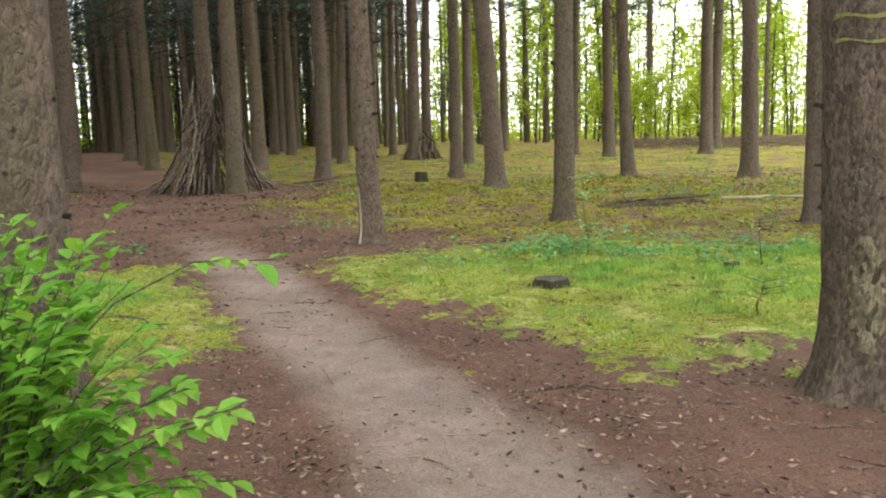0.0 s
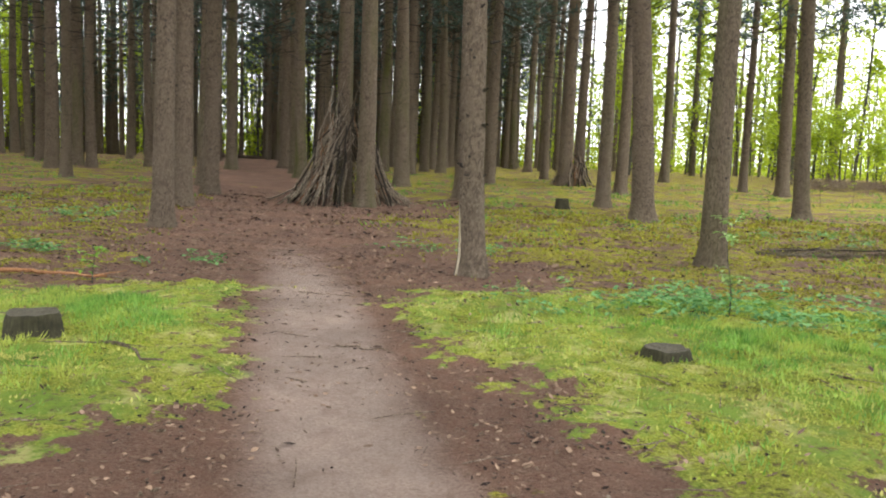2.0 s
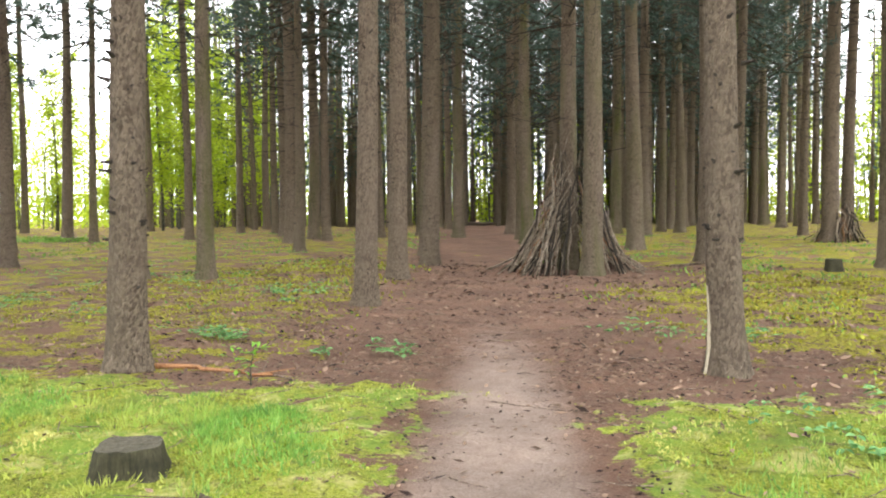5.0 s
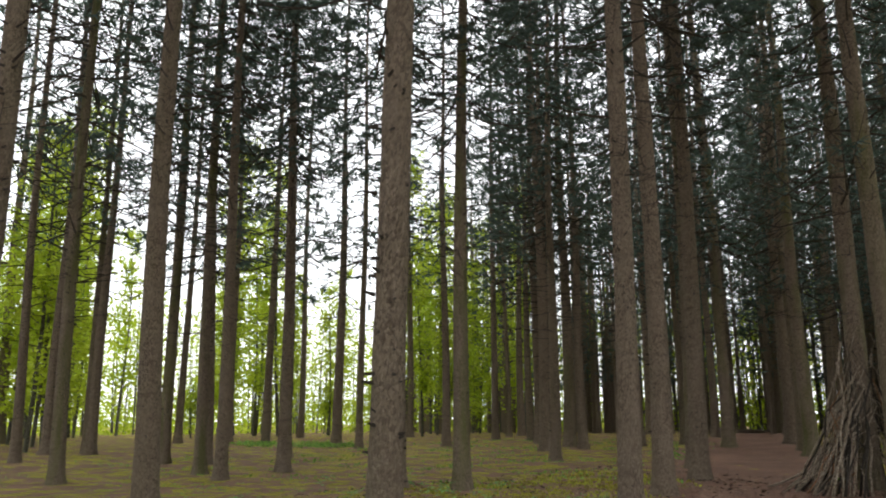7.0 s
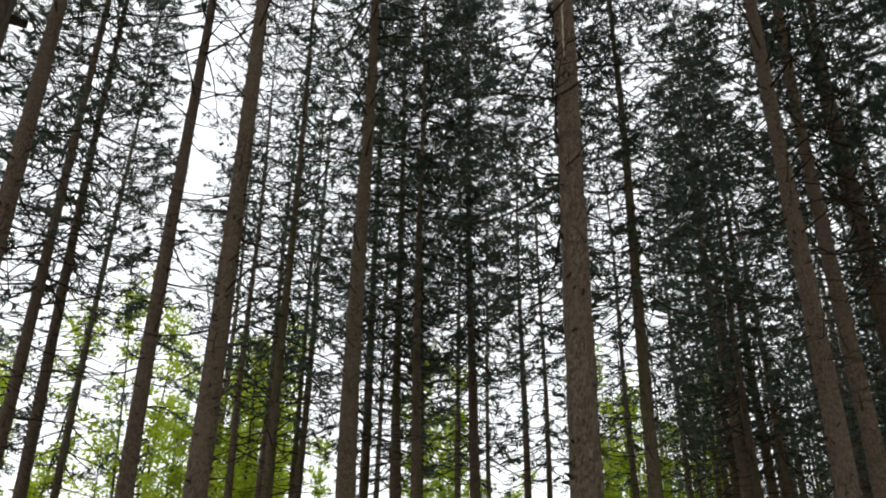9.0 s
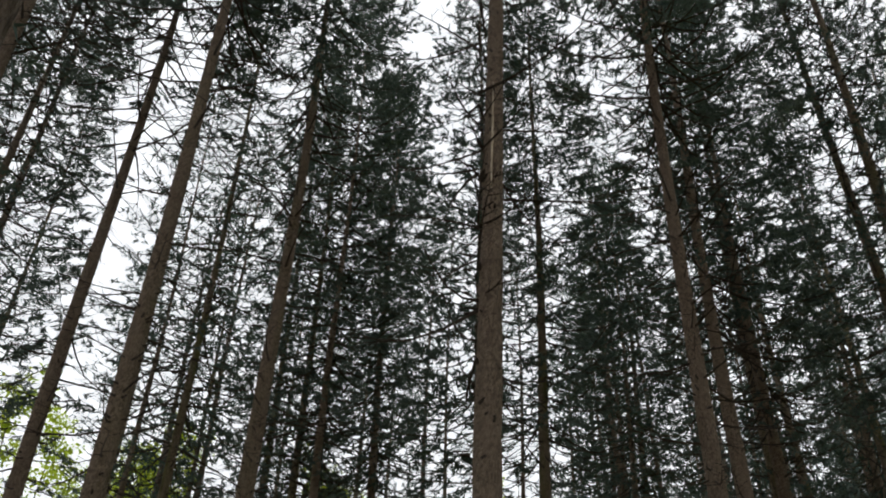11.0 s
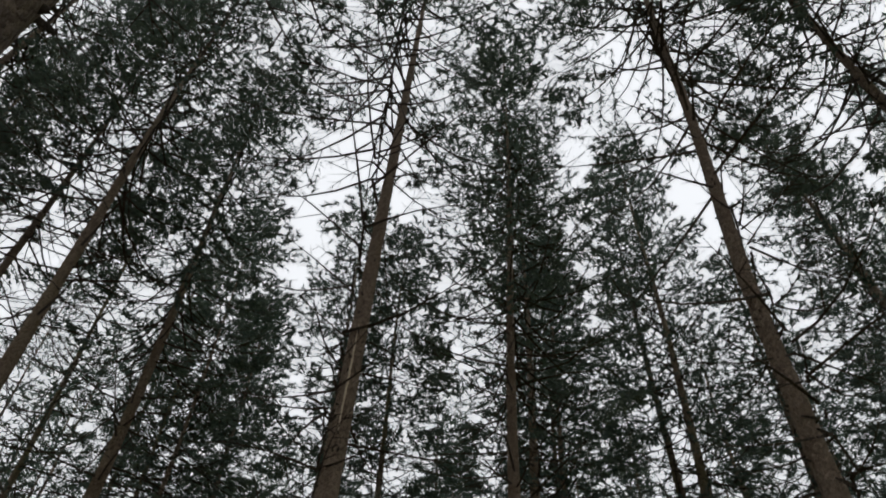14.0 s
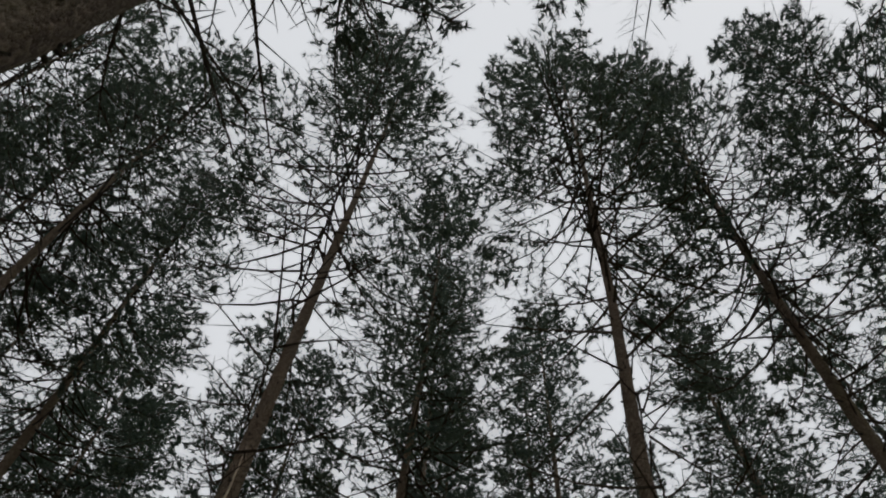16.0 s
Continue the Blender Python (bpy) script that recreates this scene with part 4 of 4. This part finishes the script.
def ground_cover():
    rng = random.Random(55)
    grass = Builder()
    lush = lambda x, y: max(0.0, (moss_amount(x, y) - 0.7) * 3) * (0.04 + 2.2 * max(0.0, patchy(x, y, 0.8, 4) - 0.46) * 2) * (1.4 if y > 7.6 else 0.55)
    for x, y in scatter(rng, 34000, -8.5, 8.5, 4.8, 11.4, lush):
        p = Vector((x, y, ground_z(x, y) - 0.005))
        d = (rand_dir(rng, 0.2) * rng.uniform(0.2, 0.8) + Vector((0, 0, 1))).normalized()
        tall = 1.0 + 1.6 * max(0.0, patchy(x, y, 1.1, 11) - 0.55)
        grass.blade(p, d, d.cross(rand_dir(rng)).normalized(), rng.uniform(0.03, 0.08) * tall, rng.uniform(0.006, 0.013))
    tagged(new("grass", grass.mesh("grass", GRASS)), "short bright green grass growing through the moss", "grass", kind="stuff")
    moss = Builder()
    soft = lambda x, y: max(0.0, (moss_amount(x, y) - 0.45) * 2.2) * max(0.06, 2.6 * patchy(x, y, 1.5, 8) - 0.8)
    for x, y in scatter(rng, 52000, -7.5, 7.5, 4.6, 11.0, soft):
        p = Vector((x, y, ground_z(x, y) - 0.004))
        d = (rand_dir(rng, 0.3) * rng.uniform(0.4, 1.4) + Vector((0, 0, 1))).normalized()
        moss.blade(p, d, d.cross(rand_dir(rng)).normalized(), rng.uniform(0.012, 0.04), rng.uniform(0.007, 0.016))
    tagged(new("moss", moss.mesh("moss", MOSS_TUFT)), "yellow-green cushions of moss beside the path", "moss", kind="stuff")
    far = Builder()
    off = lambda x, y: olive_amount(x, y) * max(0.0, patchy(x, y, 0.55, 21) - 0.5) * 4
    for x, y in scatter(rng, 11000, -30, 16, 9.5, 42, off):
        p = Vector((x, y, ground_z(x, y) - 0.01))
        d = (rand_dir(rng, 0.3) * rng.uniform(0.4, 1.4) + Vector((0, 0, 1))).normalized()
        far.blade(p, d, d.cross(rand_dir(rng)).normalized(), rng.uniform(0.05, 0.16) * min(1.0, y / 24), rng.uniform(0.025, 0.06) * min(1.0, y / 24))
    for cx, cy in ((-34.14, 25.28), (-31.58, 26.92)):
        for _ in range(900):
            x, y = rng.gauss(cx, 0.9), rng.gauss(cy, 0.7)
            p = Vector((x, y, ground_z(x, y) + rng.uniform(0, 0.15)))
            d = (rand_dir(rng, 0.3) + Vector((0, 0, 0.7))).normalized()
            far.blade(p, d, d.cross(rand_dir(rng)).normalized(), rng.uniform(0.08, 0.2), rng.uniform(0.03, 0.07))
    tagged(new("undergrowth", far.mesh("undergrowth", HERB)), "low scattered green plants under the spruces", "undergrowth", kind="stuff")
    dull = Builder()
    cushion = lambda x, y: olive_amount(x, y) * max(0.0, patchy(x, y, 1.6, 27) - 0.42) * 5 * (1 - min(1.0, moss_amount(x, y)))
    for x, y in scatter(rng, 16000, -15, 9, 9.5, 24, cushion):
        big = y / 9
        p = Vector((x, y, ground_z(x, y) - 0.006))
        d = (rand_dir(rng, 0.3) * rng.uniform(0.4, 1.4) + Vector((0, 0, 1))).normalized()
        dull.blade(p, d, d.cross(rand_dir(rng)).normalized(), rng.uniform(0.02, 0.05) * big, rng.uniform(0.012, 0.026) * big)
    tagged(new("olive_moss", dull.mesh("olive_moss", OLIVE_TUFT)), "yellow-olive cushions of moss among brown litter", "moss", kind="stuff")
    herbs = Builder()
    for cx, cy, rx, ry, clumps in ((1.5, 10.0, 1.1, 0.8, 46), (3.6, 10.0, 1.4, 0.9, 26), (-6.8, 11.4, 0.8, 0.4, 9), (-4.6, 11.3, 0.5, 0.25, 5), (-1.9, 13.6, 1.2, 0.3, 8),
                                    (4.5, 9.2, 1.2, 0.8, 14), (-9.5, 16.4, 1.4, 1.2, 14), (-14, 17, 2.5, 2.0, 20), (3.5, 19.5, 2.5, 2.0, 18), (8, 20, 2.5, 2.0, 14), (-13.0, 12.6, 2.2, 0.9, 18)):
        for _ in range(clumps):
            gx, gy, wide = rng.gauss(cx, rx * 0.6), rng.gauss(cy, ry * 0.6), rng.uniform(0.06, 0.2)
            tall = rng.uniform(0.06, 0.24)
            for _ in range(rng.randint(5, 13)):
                x, y = rng.gauss(gx, wide), rng.gauss(gy, wide)
                p = Vector((x, y, ground_z(x, y) + tall * rng.uniform(0.25, 1.0)))
                for k in range(3):
                    d = rand_dir(rng, 0.35)
                    sd = d.cross(Vector((rng.uniform(-0.4, 0.4), rng.uniform(-0.4, 0.4), 1))).normalized()
                    herbs.leaf(p, d, sd, sd.cross(d), rng.uniform(0.04, 0.1), rng.uniform(0.025, 0.055))
    tagged(new("bramble", herbs.mesh("bramble", BRAMBLE)), "low bluish-green leafy brambles near the stump", "bramble", kind="stuff")
    tussock = Builder()
    for cx, cy, rx, ry, clumps in ((0.9, 9.2, 1.0, 0.5, 26), (2.6, 8.9, 1.2, 0.6, 44), (3.6, 8.0, 0.9, 0.6, 30), (4.6, 8.6, 1.0, 0.7, 22), (-4.6, 8.2, 1.0, 0.5, 26), (-3.3, 6.4, 0.6, 0.6, 12)):
        for _ in range(clumps):
            gx, gy, tall = rng.gauss(cx, rx * 0.6), rng.gauss(cy, ry * 0.6), rng.uniform(0.6, 1.3)
            for _ in range(rng.randint(30, 70)):
                x, y = rng.gauss(gx, 0.07), rng.gauss(gy, 0.07)
                p = Vector((x, y, ground_z(x, y) - 0.005))
                d = (Vector((x - gx, y - gy, 0)) * 4 + rand_dir(rng, 0.2) * 0.3 + Vector((0, 0, 1))).normalized()
                tussock.blade(p, d, d.cross(rand_dir(rng)).normalized(), rng.uniform(0.05, 0.115) * tall, rng.uniform(0.006, 0.012))
    tagged(new("grass_tufts", tussock.mesh("grass_tufts", GRASS)), "bright green grass tufts standing out of the moss", "grass", kind="stuff")
    litter = Builder()
    bare = lambda x, y: (1 - min(1, moss_amount(x, y))) * (1 - 0.75 * path_amount(x, y)) * max(0.05, 1.6 * patchy(x, y, 0.8, 33) - 0.4)
    for x, y in scatter(rng, 32000, -9, 6, 1.2, 14, bare):
        p = Vector((x, y, ground_z(x, y) + 0.004))
        d = rand_dir(rng, 0.25)
        sd = d.cross(Vector((rng.uniform(-0.4, 0.4), rng.uniform(-0.4, 0.4), 1))).normalized()
        litter.blade(p, d, sd, rng.uniform(0.02, 0.075), rng.uniform(0.008, 0.03))
    strewn = lambda x, y: max(0.0, 1.5 * patchy(x, y, 0.7, 41) - 0.35) * (0.35 if moss_amount(x, y) > 0.6 else 1.0) * (1 - path_amount(x, y))
    for x, y in scatter(rng, 24000, -16, 11, 5.5, 26, strewn):
        p = Vector((x, y, ground_z(x, y) + 0.006))
        d = rand_dir(rng, 0.35)
        sd = d.cross(Vector((rng.uniform(-0.5, 0.5), rng.uniform(-0.5, 0.5), 1))).normalized()
        big = 0.7 + 0.06 * y
        litter.blade(p, d, sd, rng.uniform(0.03, 0.1) * big, rng.uniform(0.012, 0.04) * big)
    tagged(new("needle_litter", litter.mesh("needle_litter", LITTER)), "brown needles and bark flakes on the soil", "litter", kind="stuff")
    clods = Builder()
    crumb = lambda x, y: max(0.0, 1 - abs(moss_amount(x, y) - 0.42) * 4.5) * (1 - path_amount(x, y)) * max(0.0, 2.0 * patchy(x, y, 1.1, 52) - 0.6)
    for x, y in scatter(rng, 1100, -6, 6.5, 4.6, 11, crumb):
        r = rng.uniform(0.005, 0.015)
        p = Vector((x, y, ground_z(x, y) + r * 0.15))
        n = len(clods.v)
        clods.v += [p + Vector((math.cos(w) * r * rng.uniform(0.7, 1.3), math.sin(w) * r * rng.uniform(0.7, 1.3), -r * 0.3)) for w in (0, 1.05, 2.1, 3.14, 4.2, 5.24)]
        clods.v += [p + Vector((math.cos(w) * r * 0.6 * rng.uniform(0.5, 1.3), math.sin(w) * r * 0.6 * rng.uniform(0.5, 1.3), r * rng.uniform(0.3, 0.8))) for w in (0.5, 1.6, 2.6, 3.7, 4.7, 5.8)]
        clods.f += [(n + k, n + (k + 1) % 6, n + 6 + (k + 1) % 6, n + 6 + k) for k in range(6)] + [tuple(n + 6 + k for k in range(6))]
    tagged(new("soil_clods", clods.mesh("soil_clods", LIMB_BARK)), "dark crumbly soil clods along the ragged moss edge", "soil", kind="stuff")
    cones, twigs = Builder(), Builder()
    for x, y in scatter(rng, 190, -6, 4, 1.5, 10, lambda x, y: bare(x, y) * (1 if moss_amount(x, y) < 0.3 and path_amount(x, y) < 0.2 else 0.05)):
        d = rand_dir(rng, 0.05)
        L = rng.uniform(0.025, 0.05)
        p = Vector((x, y, ground_z(x, y) + 0.012))
        cones.tube([p, p + d * L * 0.3, p + d * L * 0.7, p + d * L], [0.004, 0.009, 0.008, 0.003], 6)
    for x, y in scatter(rng, 1100, -12, 9, 1.5, 22, lambda x, y: 1 - 0.8 * path_amount(x, y)):
        d = rand_dir(rng, 0.06)
        L = rng.uniform(0.08, 0.4)
        p = Vector((x, y, ground_z(x, y) + 0.01))
        m = p + d * L * 0.5 + rand_dir(rng, 0.2) * L * 0.08
        twigs.tube([p, m, p + d * L], [0.005, 0.004, 0.002], 4, False)
    tagged(new("fallen_cones", cones.mesh("fallen_cones", BARK_DEAD)), "small brown fallen spruce cones on bare soil", "cones", kind="stuff")
    tagged(new("fallen_twigs", twigs.mesh("fallen_twigs", BARK_DEAD)), "thin dry twigs scattered over the ground", "twigs", kind="stuff")


ground_cover()


def dead_brush():
    """A low tangle of grey-brown brushwood at the edge of the beeches."""
    rng = random.Random(91)
    b = Builder()
    for _ in range(1500):
        a, d = radians(rng.uniform(-29, -14)), rng.uniform(38, 44)
        p = Vector((-math.sin(a) * d, 4 + math.cos(a) * d, 0))
        p.z = ground_z(p.x, p.y) + rng.uniform(0, 0.35)
        e = rand_dir(rng, 0.4) * rng.uniform(0.4, 1.4)
        e.z = abs(e.z) * 0.5
        b.tube([p, p + e], [0.012, 0.004], 3, False)
    tagged(new("brushwood", b.mesh("brushwood", BARK_DEAD)), "low tangle of grey-brown dead brushwood", "brushwood", kind="stuff")


dead_brush()
